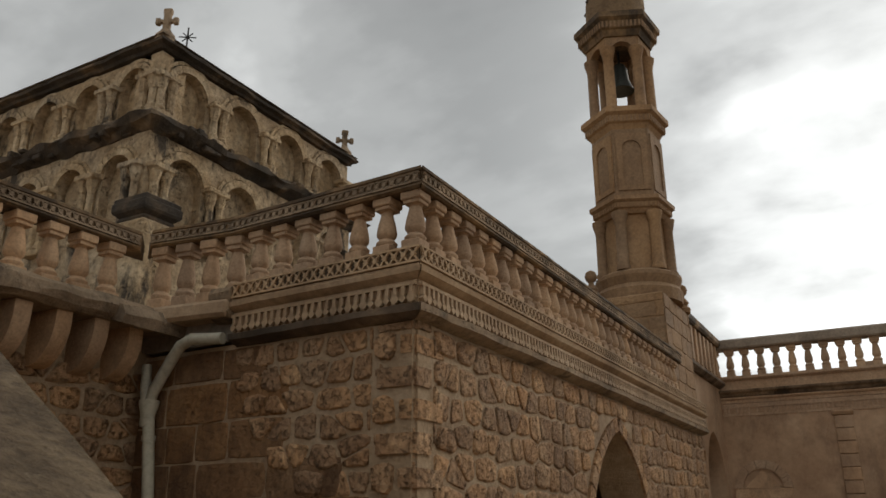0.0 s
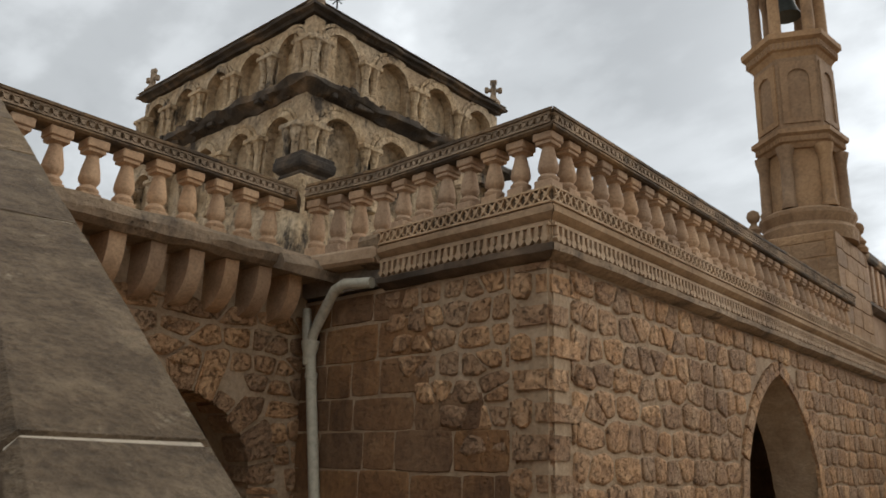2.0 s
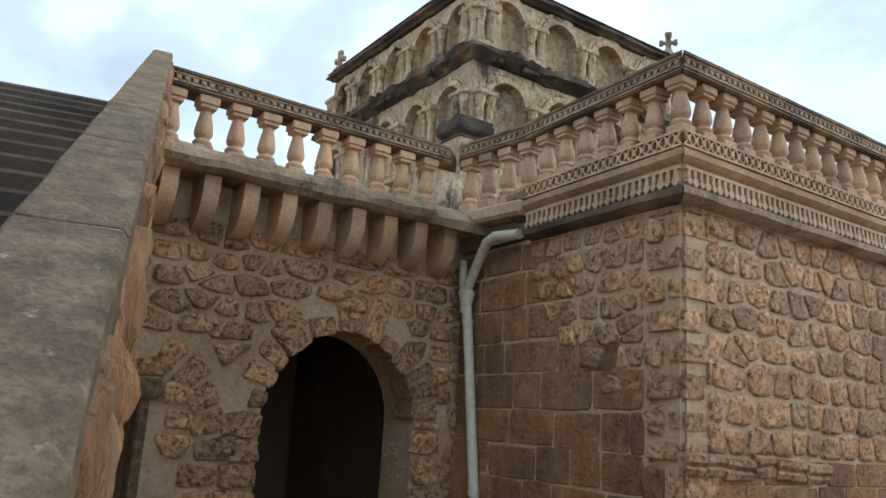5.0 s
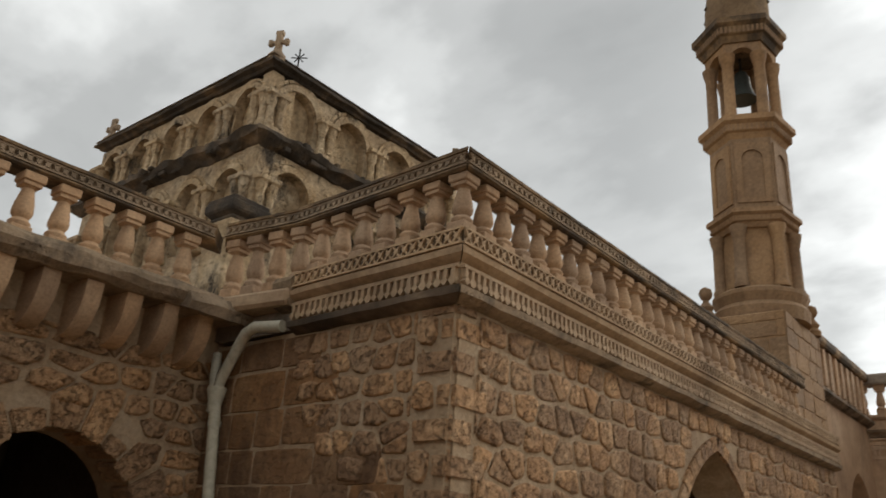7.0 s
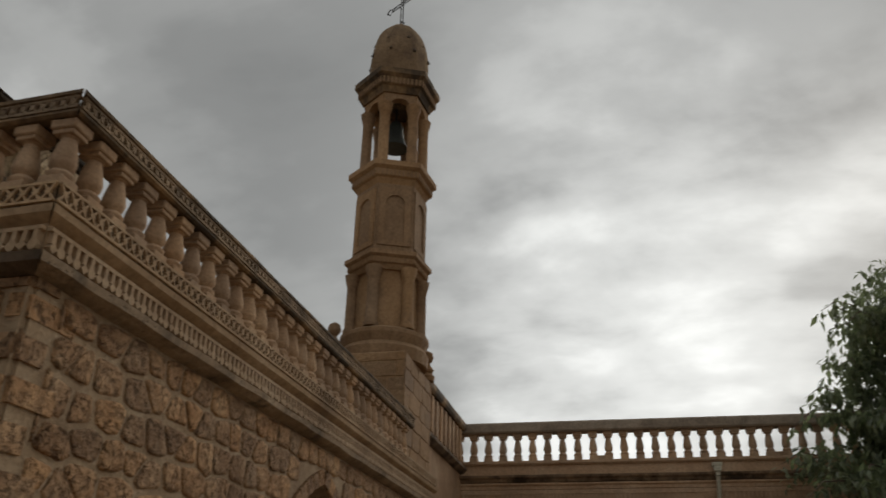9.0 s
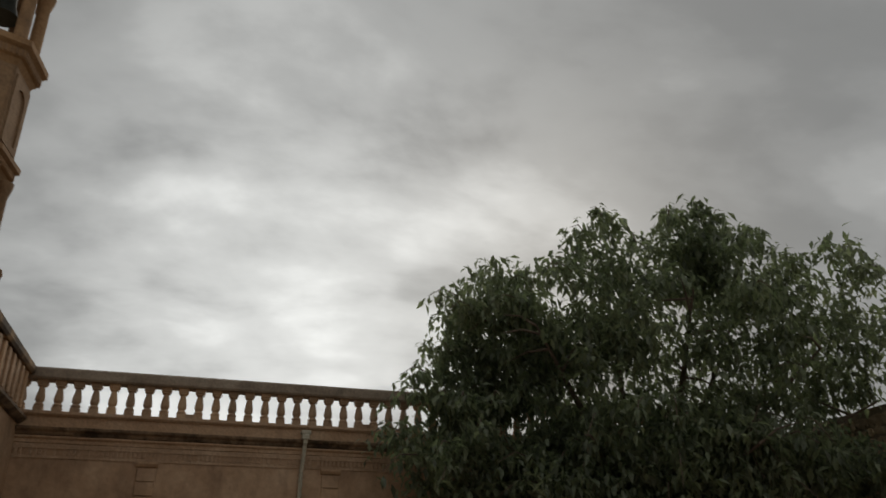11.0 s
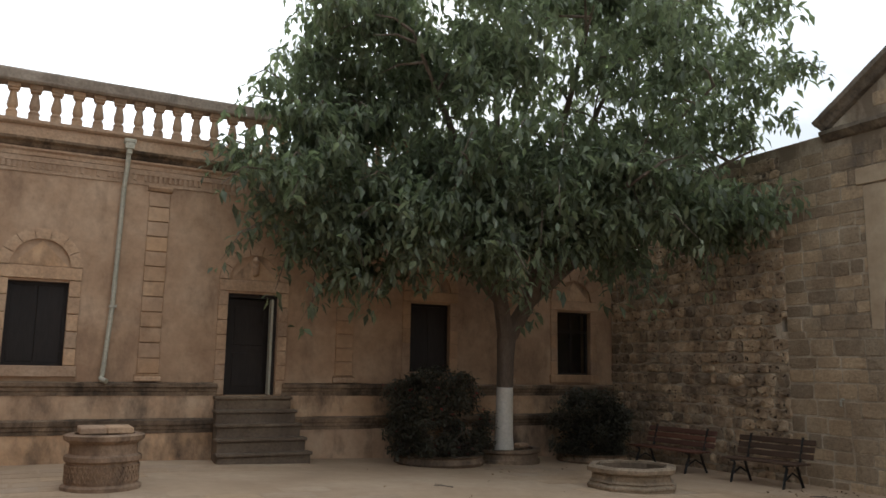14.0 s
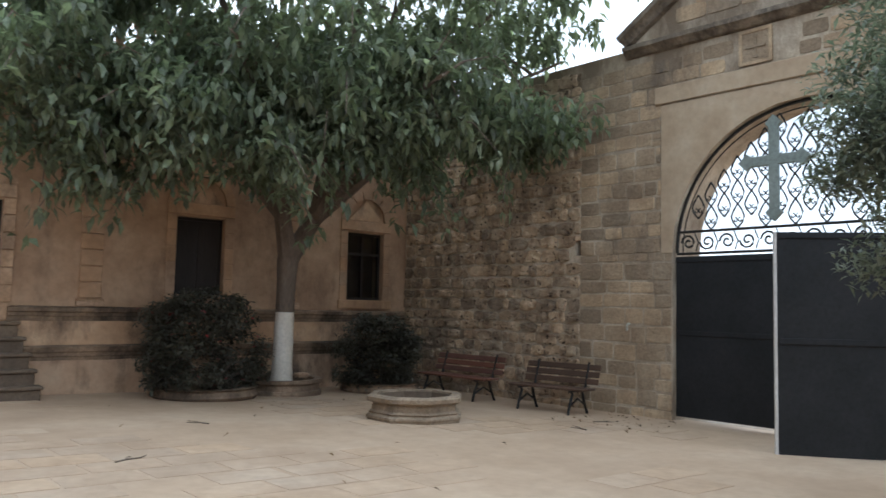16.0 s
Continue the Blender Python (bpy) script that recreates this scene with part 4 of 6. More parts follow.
bm = tube(bmesh.new(), [(0, 0, 0), (0, 0, 0.62)], 0.014, 6)
for a, b in (((-0.14, 0, 0.44), (0.14, 0, 0.44)), ((-0.08, 0, 0.36), (0.08, 0, 0.52)), ((0.08, 0, 0.36), (-0.08, 0, 0.52))):
    tube(bm, [a, b], 0.01, 5)
rod = new("roof_rod", finish("roof_rod", bm, M_WROUGHT))
rod.matrix_basis = pose(-6.15, 2.9, 9.9, 0, 0, 35)
tagged(rod, "thin metal rod with a small star on the roof edge", "lightning rod")

# ---- bell tower ----
tower = thing("bell_tower", "hexagonal limestone bell tower with open belfry and ribbed dome", "tower", pose(-0.68, 8.85, 0))
T6 = math.pi / 6
SPIN = radians(-66.8)
part("pier", boxes((-0.66, 0.62, -0.9, 0.9, 4.3, 6.42), bevel=0.02), M_TOWER, tower)
part("drum", lathe(bmesh.new(), [(0.74, 6.42), (0.76, 6.62), (0.70, 6.7), (0.76, 6.84), (0.76, 6.9), (0.66, 6.96)], 24), M_TOWER, tower)
part("lower_shaft", lathe(bmesh.new(), [(0.57, 6.94), (0.55, 8.1)], 6, turn=T6 + SPIN), M_TOWER, tower)


def ring_profile(z, r0, r1, h):
    return [(r0, z), (r0 + 0.3 * (r1 - r0), z + 0.25 * h), (r0 + 0.55 * (r1 - r0), z + 0.3 * h), (r0 + 0.6 * (r1 - r0), z + 0.62 * h), (r1, z + 0.75 * h), (r1, z + h), (r0, z + h + 0.04)]


def dentils(z, r, h, n):
    bm = bmesh.new()
    for k in range(6):
        a = SPIN + math.tau * k / 6
        side = 2 * r * math.tan(T6)
        for i in range(n):
            u = side * ((i + 0.5) / n - 0.5)
            m = Matrix.Rotation(a, 4, "Z") @ Matrix.Translation((r, u, z)) @ Matrix.Diagonal((0.03, side / n * 0.45, h, 1))
            bmesh.ops.create_cube(bm, size=1.0, matrix=m)
    return bm


for z, r0, r1, h in ((8.02, 0.62, 0.78, 0.3), (9.68, 0.64, 0.83, 0.4), (11.68, 0.66, 0.85, 0.46)):
    part("cornice", lathe(bmesh.new(), ring_profile(z, r0, r1, h), 6, turn=T6 + SPIN), M_TOWER if z < 11 else M_COPING, tower)
    part("dentil_band", dentils(z + 0.46 * h, 0.6 * (r1 - r0) * math.cos(T6) + r0 * math.cos(T6), 0.28 * h, 10), M_TOWER, tower)
for k in range(6):
    a = T6 + SPIN + math.tau * k / 6
    for z0, z1, r in ((6.96, 8.04, 0.6), (10.1, 11.45, 0.54)):
        hgt = z1 - z0
        part("column", lathe(bmesh.new(), [(0.125, 0), (0.13, 0.06), (0.105, 0.1), (0.098, hgt - 0.24), (0.108, hgt - 0.2), (0.145, hgt - 0.05), (0.15, hgt)], 10), M_TOWER, tower, at=pose(r * math.cos(a), r * math.sin(a), z0), smooth=True)
part("middle_shaft", lathe(bmesh.new(), [(0.655, 8.34), (0.64, 9.7)], 6, turn=T6 + SPIN), M_TOWER, tower)
for k in range(6):
    a = 360 * k / 6 + 90 + math.degrees(SPIN)
    r = 0.655 * math.cos(T6)
    bm = pierced_wall(-0.28, 0.28, 8.45, 9.58, 0.03, [(-0.17, 0.17, 8.55, round_arch(0, 0.17, 9.27))])
    part("blind_panel", bm, M_TOWER, tower, at=pose(0, 0, 0, 0, 0, a) @ pose(0, -r - 0.02, 0))
    bm = pierced_wall(-0.32, 0.32, 11.1, 11.72, 0.16, [(-0.2, 0.2, 11.1, round_arch(0, 0.2, 11.38))])
    part("belfry_arch", bm, M_TOWER, tower, at=pose(0, 0, 0, 0, 0, a) @ pose(0, -0.62 * math.cos(T6), 0))
dome = []
for i in range(11):
    f = i / 10
    dome.append(((0.60 * (math.cos(f * math.pi / 2) ** 0.62) + 0.03) * (0.88 + 0.1 * math.sin(min(1.0, 2.4 * f) * math.pi / 2)), 12.16 + 1.5 * math.sin(f * math.pi / 2) ** 1.1))
bm = lathe(bmesh.new(), dome, 32)
for v in bm.verts:
    r = math.hypot(v.co.x, v.co.y)
    a = math.atan2(v.co.y, v.co.x)
    f = 1 - 0.05 * abs(math.sin(4 * a)) ** 0.5
    v.co.x, v.co.y = v.co.x * (1.05 * f), v.co.y * (1.05 * f)
part("dome", bm, M_DOME, tower, "ribbed stone dome", True)
part("knob", lathe(bmesh.new(), [(0.2, 0), (0.15, 0.07), (0.09, 0.14), (0.05, 0.24)], 12, (0, 0, 13.6)), M_DOME, tower, smooth=True)
rng = random.Random(5)
for k in range(16):
    a, zz = math.tau * k / 16 + 0.2 * (k % 2), 12.75 + 0.35 * (k % 2)
    rr = 0.585 if k % 2 == 0 else 0.5
    part("dome_boss", boxes((-0.04, 0.04, -0.03, 0.03, -0.04, 0.04), bevel=0.012), M_CHURCH_DARK, tower, at=pose(rr * math.cos(a), rr * math.sin(a), zz, 0, -30, math.degrees(a)))
bm = bmesh.new()
for sx in (-0.035, 0.035):
    tube(bm, [(sx, 0, 13.78), (sx, 0, 14.75)], 0.012, 6)
for zz in (14.38, 14.45):
    tube(bm, [(-0.33, 0, zz), (0.33, 0, zz)], 0.012, 6)
for cx, cz, rot in ((-0.38, 14.415, 0), (0.38, 14.415, 0), (0, 14.8, 0), (0, 13.85, 0)):
    tube(bm, [(cx - 0.09, 0, cz), (cx, 0, cz + 0.08), (cx + 0.09, 0, cz), (cx, 0, cz - 0.08), (cx - 0.09, 0, cz)], 0.012, 6)
tower_cross = new("metal_cross", finish("metal_cross", bm, M_WROUGHT))
tower_cross.matrix_basis = pose(-0.68, 8.85, 0, 0, 0, -32)
tagged(tower_cross, "open wrought metal cross on top of the dome", "cross")
bell = thing("bell", "dark bronze bell hanging in the belfry", "bell", pose(-0.68, 8.85, 0))
part("bell_body", lathe(bmesh.new(), [(0.25, 10.78), (0.23, 10.83), (0.17, 11.0), (0.145, 11.24), (0.1, 11.36), (0.02, 11.4)], 18), M_BRONZE, bell, smooth=True)
part("hanger", tube(bmesh.new(), [(0, 0, 11.36), (0, 0, 11.75)], 0.025, 6), M_WROUGHT, bell)


def finial(x, y):
    bm = lathe(bmesh.new(), [(0.13, 0), (0.14, 0.08), (0.09, 0.14), (0.12, 0.2), (0.05, 0.3), (0.05, 0.33), (0.09, 0.37), (0.11, 0.44), (0.09, 0.51), (0.03, 0.55)], 14)
    ob = new("ball_finial", finish("ball_finial", bm, M_TOWER, True))
    ob.matrix_basis = pose(x, y, 6.42)
    tagged(ob, "small stone ball finial on the tower base", "finial", "tower finials")


finial(-1.28, 8.02)
finial(-0.12, 9.69)
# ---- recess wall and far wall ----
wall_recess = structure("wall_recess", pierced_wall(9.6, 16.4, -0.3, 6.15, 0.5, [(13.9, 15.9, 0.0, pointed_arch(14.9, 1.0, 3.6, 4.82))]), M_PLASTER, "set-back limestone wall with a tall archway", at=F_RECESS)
# toned dark to give the depth behind the arch its shade
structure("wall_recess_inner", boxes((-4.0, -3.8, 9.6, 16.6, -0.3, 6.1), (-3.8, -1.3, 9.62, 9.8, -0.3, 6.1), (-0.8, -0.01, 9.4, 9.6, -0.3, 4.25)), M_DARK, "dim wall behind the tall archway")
rec = thing("parapet", "carved stone parapet over the set-back wall", "parapet", F_RECESS)
part("ledge", sweep(bmesh.new(), [(0.1, 5.95), (-0.06, 6.0), (-0.16, 6.08), (-0.16, 6.14), (0.1, 6.2)], 9.76, 16.4, 20, 0.006), M_DADO, rec)
part("panel", boxes((9.76, 16.24, -0.04, 0.25, 6.2, 7.05)), M_TRIM, rec)
part("coping", sweep(bmesh.new(), [(0.3, 7.04), (-0.12, 7.04), (-0.16, 7.1), (-0.16, 7.22), (0.3, 7.24)], 9.76, 16.24, 20, 0.006), M_COPING, rec)
for i in range(14):
    part("pilaster", boxes((10.0 + 0.45 * i, 10.16 + 0.45 * i, -0.09, -0.038, 6.24, 7.02), bevel=0.01), M_TRIM, rec)

OPEN_FAR = [(-0.5, 0.42, 1.74, flat_head(3.28)), (3.45, 4.46, 1.74, flat_head(3.28)), (7.41, 8.46, 1.21, flat_head(3.27)), (11.53, 12.55, 1.73, flat_head(3.28)), (15.61, 16.65, 1.71, flat_head(3.28))]
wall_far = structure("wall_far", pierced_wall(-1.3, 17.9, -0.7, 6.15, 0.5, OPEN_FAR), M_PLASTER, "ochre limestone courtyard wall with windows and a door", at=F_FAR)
# dark colour in place of the rooms' own shade
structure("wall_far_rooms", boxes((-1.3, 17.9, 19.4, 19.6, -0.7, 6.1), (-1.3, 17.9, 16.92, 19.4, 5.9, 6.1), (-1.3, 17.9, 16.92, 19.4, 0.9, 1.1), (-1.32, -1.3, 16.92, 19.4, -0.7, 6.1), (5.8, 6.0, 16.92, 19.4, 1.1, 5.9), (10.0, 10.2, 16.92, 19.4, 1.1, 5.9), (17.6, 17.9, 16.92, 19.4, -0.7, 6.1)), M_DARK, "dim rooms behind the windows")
far_trim = thing("wall_trim", "sooty stone ledges, cornice and dentil band of the courtyard wall", "trim", F_FAR, kind="structure")
for a, b in ((-0.8, 7.28), (8.6, 17.36)):
    part("upper_ledge", sweep(bmesh.new(), [(0.05, 1.19), (-0.055, 1.2), (-0.06, 1.27), (-0.08, 1.29), (-0.085, 1.34), (-0.12, 1.37), (-0.12, 1.43), (0.05, 1.47)], a, b, 60, 0.012), M_DADO, far_trim, "soot-stained dado ledge")
    part("lower_ledge", sweep(bmesh.new(), [(0.05, 0.49), (-0.145, 0.5), (-0.15, 0.56), (-0.17, 0.58), (-0.175, 0.63), (-0.2, 0.66), (-0.21, 0.74), (0.05, 0.79)], a, b, 60, 0.012), M_DADO, far_trim, "soot-stained plinth ledge")
    part("plinth", boxes((a, b, -0.13, -0.003, -0.7, 0.6)), M_PLINTH, far_trim)
    part("dado", boxes((a, b, -0.04, -0.003, 0.76, 1.33)), M_PLINTH, far_trim)
part("cornice", sweep(bmesh.new(), [(0.05, 5.76), (-0.06, 5.78), (-0.1, 5.84), (-0.18, 5.88), (-0.2, 5.93), (0.05, 5.97)], -0.8, 17.36, 60, 0.01), M_DADO, far_trim)
part("cornice_bed", sweep(bmesh.new(), [(0.05, 5.6), (-0.04, 5.61), (-0.05, 5.68), (-0.09, 5.72), (-0.09, 5.758), (0.05, 5.758)], -0.8, 17.36, 40, 0.008), M_TRIM, far_trim)
part("fascia", boxes((-0.8, 17.36, -0.06, -0.003, 5.95, 6.2)), M_TRIM, far_trim)
part("rail", sweep(bmesh.new(), [(0.3, 6.18), (-0.1, 6.18), (-0.14, 6.22), (-0.14, 6.28), (0.3, 6.3)], -0.8, 17.36, 20, 0.004), M_TRIM, far_trim)
bm = bmesh.new()
rng = random.Random(8)
for i in range(190):
    u = -0.75 + 0.0952 * i
    if rng.random() < 0.9:
        box(bm, u, u + rng.uniform(0.04, 0.055), -0.03, 0.01, 5.36 + rng.uniform(-0.01, 0.03), 5.5)
box(bm, -0.8, 17.36, -0.035, 0.01, 5.5, 5.6)
box(bm, -0.8, 17.36, -0.02, 0.01, 5.3, 5.36)
part("dentil_band", bm, M_TRIM, far_trim)

far_bal = thing("balustrade", "stone balustrade along the top of the courtyard wall", "balustrade", F_FAR)
ME_BAL3 = baluster_mesh(0.70, 0.098, M_BALUSTER)
part("coping", sweep(bmesh.new(), [(0.26, 6.98), (-0.1, 6.98), (-0.13, 7.02), (-0.13, 7.2), (-0.1, 7.24), (0.26, 7.24)], -0.8, 17.4, 40, 0.005), M_GREYCAP, far_bal)
for i in range(49):
    part("baluster", ME_BAL3, None, far_bal, at=pose(-0.855 + 0.3715 * i, 0.08, 6.29))
for i in (9, 20):
    part("sill_block", boxes((-0.855 + 0.3715 * i + 0.08, -0.855 + 0.3715 * (i + 1) - 0.08, 0.0, 0.16, 6.298, 6.4), bevel=0.01), M_BALUSTER, far_bal)

# windows, door and their quoined surrounds
QUOIN_W = boxes((0, 0.2, -0.045, 0.0, 0.008, 0.292), bevel=0.01)
ME_QUOIN = finish("quoin", QUOIN_W, M_TRIM)
ME_QUOIN_PLAIN = finish("quoin", boxes((0, 0.2, -0.03, 0.0, 0.006, 0.294), bevel=0.008), M_PLASTER)


def surround(name, a, b, sill, head, label, arch=True, quoin=None, stone=None):
    s = thing(name, label, "surround", F_FAR)
    n = max(1, round((head + 0.04 - sill) / 0.3))
    hh = (head + 0.04 - sill) / n
    for side in (a - 0.2, b):
        for i in range(n):
            part("quoin", quoin or ME_QUOIN, None, s, at=Matrix.Translation((side, 0, sill + hh * i)) @ Matrix.Diagonal((1, 1, hh / 0.3, 1)))
    part("head", boxes((a - 0.2, b + 0.2, -0.05, 0.0, head + 0.042, head + 0.27), bevel=0.008), stone or M_TRIM, s)
    if sill > 1.5:
        part("sill", boxes((a - 0.24, b + 0.24, -0.07, 0.0, sill - 0.2, sill - 0.004), bevel=0.01), stone or M_TRIM, s)
    if arch:
        c, r = (a + b) / 2, (b - a) / 2 + 0.2
        bm = bmesh.new()
        ring_stones(bm, c, r - 0.2, r, head + 0.28, 0.0, math.pi, 7, 0.055, 0.012)
        part("arch_ring", bm, stone or M_TRIM, s)
        bm = bmesh.new()
        ring_stones(bm, c, 0.02, r - 0.24, head + 0.29, 0.02, math.pi - 0.02, 1, 0.012, 0.0)
        lathe(bm, [(0.012, 0), (0.012, 0.02)], 6, (c, -0.02, head + 0.4))
        part("lunette", bm, M_PLINTH, s)
    return s


for i, (a, b, sill, cv) in enumerate(OPEN_FAR):
    if i == 2:
        continue
    surround("window_surround", a, b, sill, 3.28, "quoined ochre stone window surround with blind arch" if i < 2 else "ochre stone window surround with blind arch in the tree's shade", True, ME_QUOIN_PLAIN if i > 2 else None, M_PLASTER if i > 2 else None)
    w = thing("window_%d" % (i + 1), "dark timber casement window in the courtyard wall", "window", F_FAR, kind="structure")
    t = 0.06
    part("window_frame", boxes((a, a + t, 0.12, 0.2, sill, 3.28), (b - t, b, 0.12, 0.2, sill, 3.28), (a + t, b - t, 0.12, 0.2, 3.28 - t, 3.28), (a + t, b - t, 0.12, 0.2, sill, sill + t), *(() if i < 4 else (((a + b) / 2 - 0.03, (a + b) / 2 + 0.03, 0.122, 0.198, sill + t, 3.28 - t), (a + t, b - t, 0.125, 0.195, 2.76, 2.82)))), M_DOORWOOD, w)
    if i < 4:
        # no panes here: added dark leaves stand in for glass that reads dark
        part("shutter", boxes((a + t, (a + b) / 2 - 0.002, 0.14, 0.17, sill + t, 3.28 - t), bevel=0.006), M_DOORWOOD, w, "dark leaf standing in for unlit window glass")
        part("shutter", boxes(((a + b) / 2 + 0.002, b - t, 0.14, 0.17, sill + t, 3.28 - t), bevel=0.006), M_DOORWOOD, w, "dark leaf standing in for unlit window glass")
        continue
    for u0, u1 in ((a + t, (a + b) / 2 - 0.03), ((a + b) / 2 + 0.03, b - t)):
        for z0, z1 in ((sill + t, 2.76), (2.82, 3.28 - t)):
            p = part("pane", boxes((u0, u1, 0.155, 0.163, z0, z1)), M_GLASS, w)
            p.visible_shadow = False
    # dark board added behind the glass so that the window reads dark
    part("shutter", boxes((a, b, 0.4, 0.44, sill, 3.28)), M_DOORWOOD, w, "dark board behind the panes")
door_s = surround("door_surround", 7.41, 8.46, 1.21, 3.27, "quoined ochre stone door surround with carved blind arch")
bm = bmesh.new()
lathe(bm, [(0.02, 0), (0.07, 0.05), (0.05, 0.14), (0.075, 0.2), (0.05, 0.26), (0.08, 0.33), (0.03, 0.42)], 10, (7.93, -0.06, 3.62))
part("keystone_ornament", bm, M_TRIM, door_s, "small carved figure-like knob on the arch", True)
door = thing("door_1", "dark timber door standing ajar with a pale edge", "door", F_FAR, kind="structure")
part("door_frame", boxes((7.41, 7.49, 0.1, 0.22, 1.21, 3.27), (8.38, 8.46, 0.1, 0.22, 1.21, 3.27), (7.49, 8.38, 0.1, 0.22, 3.19, 3.27)), M_DOORWOOD, door)
leaf = part("door_leaf", boxes((0, 0.86, 0, 0.05, 0, 1.95)), M_DOORWOOD, door, at=pose(7.5, 0.2, 1.22, 0, 0, 8))
part("door_panel", boxes((0.1, 0.76, -0.015, 0.0, 0.15, 0.85), (0.1, 0.76, -0.015, 0.0, 1.0, 1.8), bevel=0.01), M_DOORWOOD, leaf)
part("pale_reveal", boxes((8.335, 8.379, 0.06, 0.24, 1.22, 3.185)), M_PIPE, door, "pale grey metal door edge")
steps = thing("steps", "five worn grey stone steps up to the courtyard door", "steps", F_FAR)
for i in range(5):
    grow = 0.05 * i
    z1 = 1.19 - 0.258 * i
    back = -0.15 - 0.2 * (i - 1) if i else -0.003
    part("step", boxes((7.24 - 0.02 * i, 8.76 + grow, -0.2 - 0.2 * i, back, -0.5, z1 - 0.06), (7.21 - 0.02 * i, 8.79 + grow, -0.245 - 0.2 * i, back, z1 - 0.062, z1), bevel=0.015), M_STEP, steps)

for c in (1.93, 5.95, 9.95, 14.1):
    pil = thing("pilaster", "shallow rusticated stone pilaster strip on the courtyard wall", "pilaster", F_FAR, "wall pilasters")
    for i in range(12):
        part("block", boxes((c - 0.2, c + 0.2, -0.045, 0.0, 1.62 + 0.297 * i, 1.62 + 0.297 * i + 0.28), bevel=0.012), M_PLASTER, pil)
    part("base", sweep(bmesh.new(), [(0.0, 1.48), (-0.08, 1.48), (-0.08, 1.54), (-0.05, 1.57), (-0.07, 1.6), (0.0, 1.61)], c - 0.24, c + 0.24), M_TRIM, pil)
    part("capital", sweep(bmesh.new(), [(0.0, 5.19), (-0.05, 5.2), (-0.09, 5.26), (-0.09, 5.3), (0.0, 5.3)], c - 0.23, c + 0.23), M_TRIM, pil)

gutter = thing("downpipe", "thin grey rainwater pipe with a box hopper on the courtyard wall", "downpipe", F_FAR)
part("pipe_run", tube(bmesh.new(), [(5.30, -0.24, 5.95), (5.29, -0.2, 5.6), (5.27, -0.08, 5.2), (5.23, -0.07, 2.9), (5.15, -0.08, 1.62), (5.13, -0.12, 1.5)], 0.045, 10), M_PIPE, gutter, smooth=True)
part("hopper", boxes((5.19, 5.41, -0.34, -0.15, 6.04, 6.12), (5.215, 5.385, -0.33, -0.16, 5.92, 6.05), (5.25, 5.35, -0.3, -0.18, 5.82, 5.93), bevel=0.01), M_PIPE, gutter)
part("bracket", boxes((5.17, 5.3, -0.13, 0.0, 2.85, 2.9)), M_PIPE, gutter)
part("shoe", tube(bmesh.new(), [(5.13, -0.1, 1.53), (5.15, -0.16, 1.49), (5.22, -0.22, 1.47)], 0.05, 10), M_PIPE, gutter, smooth=True)

# ---- gate wall ----
G_C, G_R = 6.6, 2.36
GATE_OPEN = [(-G_C - G_R, -G_C + G_R, -0.3, round_arch(-G_C, G_R, 2.62))]


def gable(u):
    return 6.45 if abs(u + G_C) > 3.25 else 6.6 + 0.63 * (3.25 - abs(u + G_C))


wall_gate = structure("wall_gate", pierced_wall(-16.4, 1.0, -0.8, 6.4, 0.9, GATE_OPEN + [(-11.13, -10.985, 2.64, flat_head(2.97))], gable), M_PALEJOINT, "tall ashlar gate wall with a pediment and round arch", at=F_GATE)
# added plate that shuts out the sky; its tone holds the hole's shade
structure("wall_gate_core", boxes((-11.3, -10.8, 0.5, 0.56, 2.5, 3.1)), M_DARK, "dark plate closing the back of a putlog hole", at=F_GATE)
gate_trim = thing("gate_trim", "moulded pediment, string course and pale lintel over the gate", "trim", F_GATE, kind="structure")
STRING = [(0.0, 6.28), (-0.08, 6.3), (-0.14, 6.36), (-0.2, 6.4), (-0.2, 6.48), (0.0, 6.52)]
part("string_course", sweep(bmesh.new(), STRING, -9.9, -3.3, 60, 0.014), M_GREYTRIM, gate_trim)
for s in (-1, 1):
    bm = sweep(bmesh.new(), [(0.0, -0.12), (-0.1, -0.1), (-0.16, -0.02), (-0.24, 0.02), (-0.24, 0.12), (0.9, 0.16), (0.9, 0.0)], 0, 4.05, 30, 0.008)
    part("raking_cornice", bm, M_GREYTRIM, gate_trim, at=pose(-G_C + s * 3.35, 0, 6.58) @ Matrix.Rotation(0 if s < 0 else math.pi, 4, "Z") @ Matrix.Rotation(-math.atan(0.63), 4, "Y") if s < 0 else pose(-G_C, 0, 6.58 + 0.63 * 3.35) @ Matrix.Rotation(math.atan(0.63), 4, "Y"))
part("lintel", boxes((-9.3, -3.9, -0.05, 0.0, 5.3, 5.62), bevel=0.015), M_GATEPALE, gate_trim, "pale rendered lintel band")
bm = pierced_wall(-9.17, -4.03, 2.62, 5.27, 0.022, [(-G_C - G_R, -G_C + G_R, 2.62, round_arch(-G_C, G_R, 2.62))])
part("surround", bm, M_GATEPALE, gate_trim, "smooth ochre panel round the arch", at=pose(0, -0.026, 0))
plaque = thing("plaque", "square carved stone plaque with a cross in relief", "plaque", F_GATE)
part("slab", boxes((-7.68, -7.12, -0.03, 0.0, 5.66, 6.25), bevel=0.008), M_GATESTONE, plaque)
part("border", boxes((-7.68, -7.12, -0.05, -0.028, 6.2, 6.25), (-7.68, -7.12, -0.05, -0.028, 5.66, 5.71), (-7.68, -7.63, -0.05, -0.028, 5.71, 6.2), (-7.17, -7.12, -0.05, -0.028, 5.71, 6.2)), M_GATESTONE, plaque)
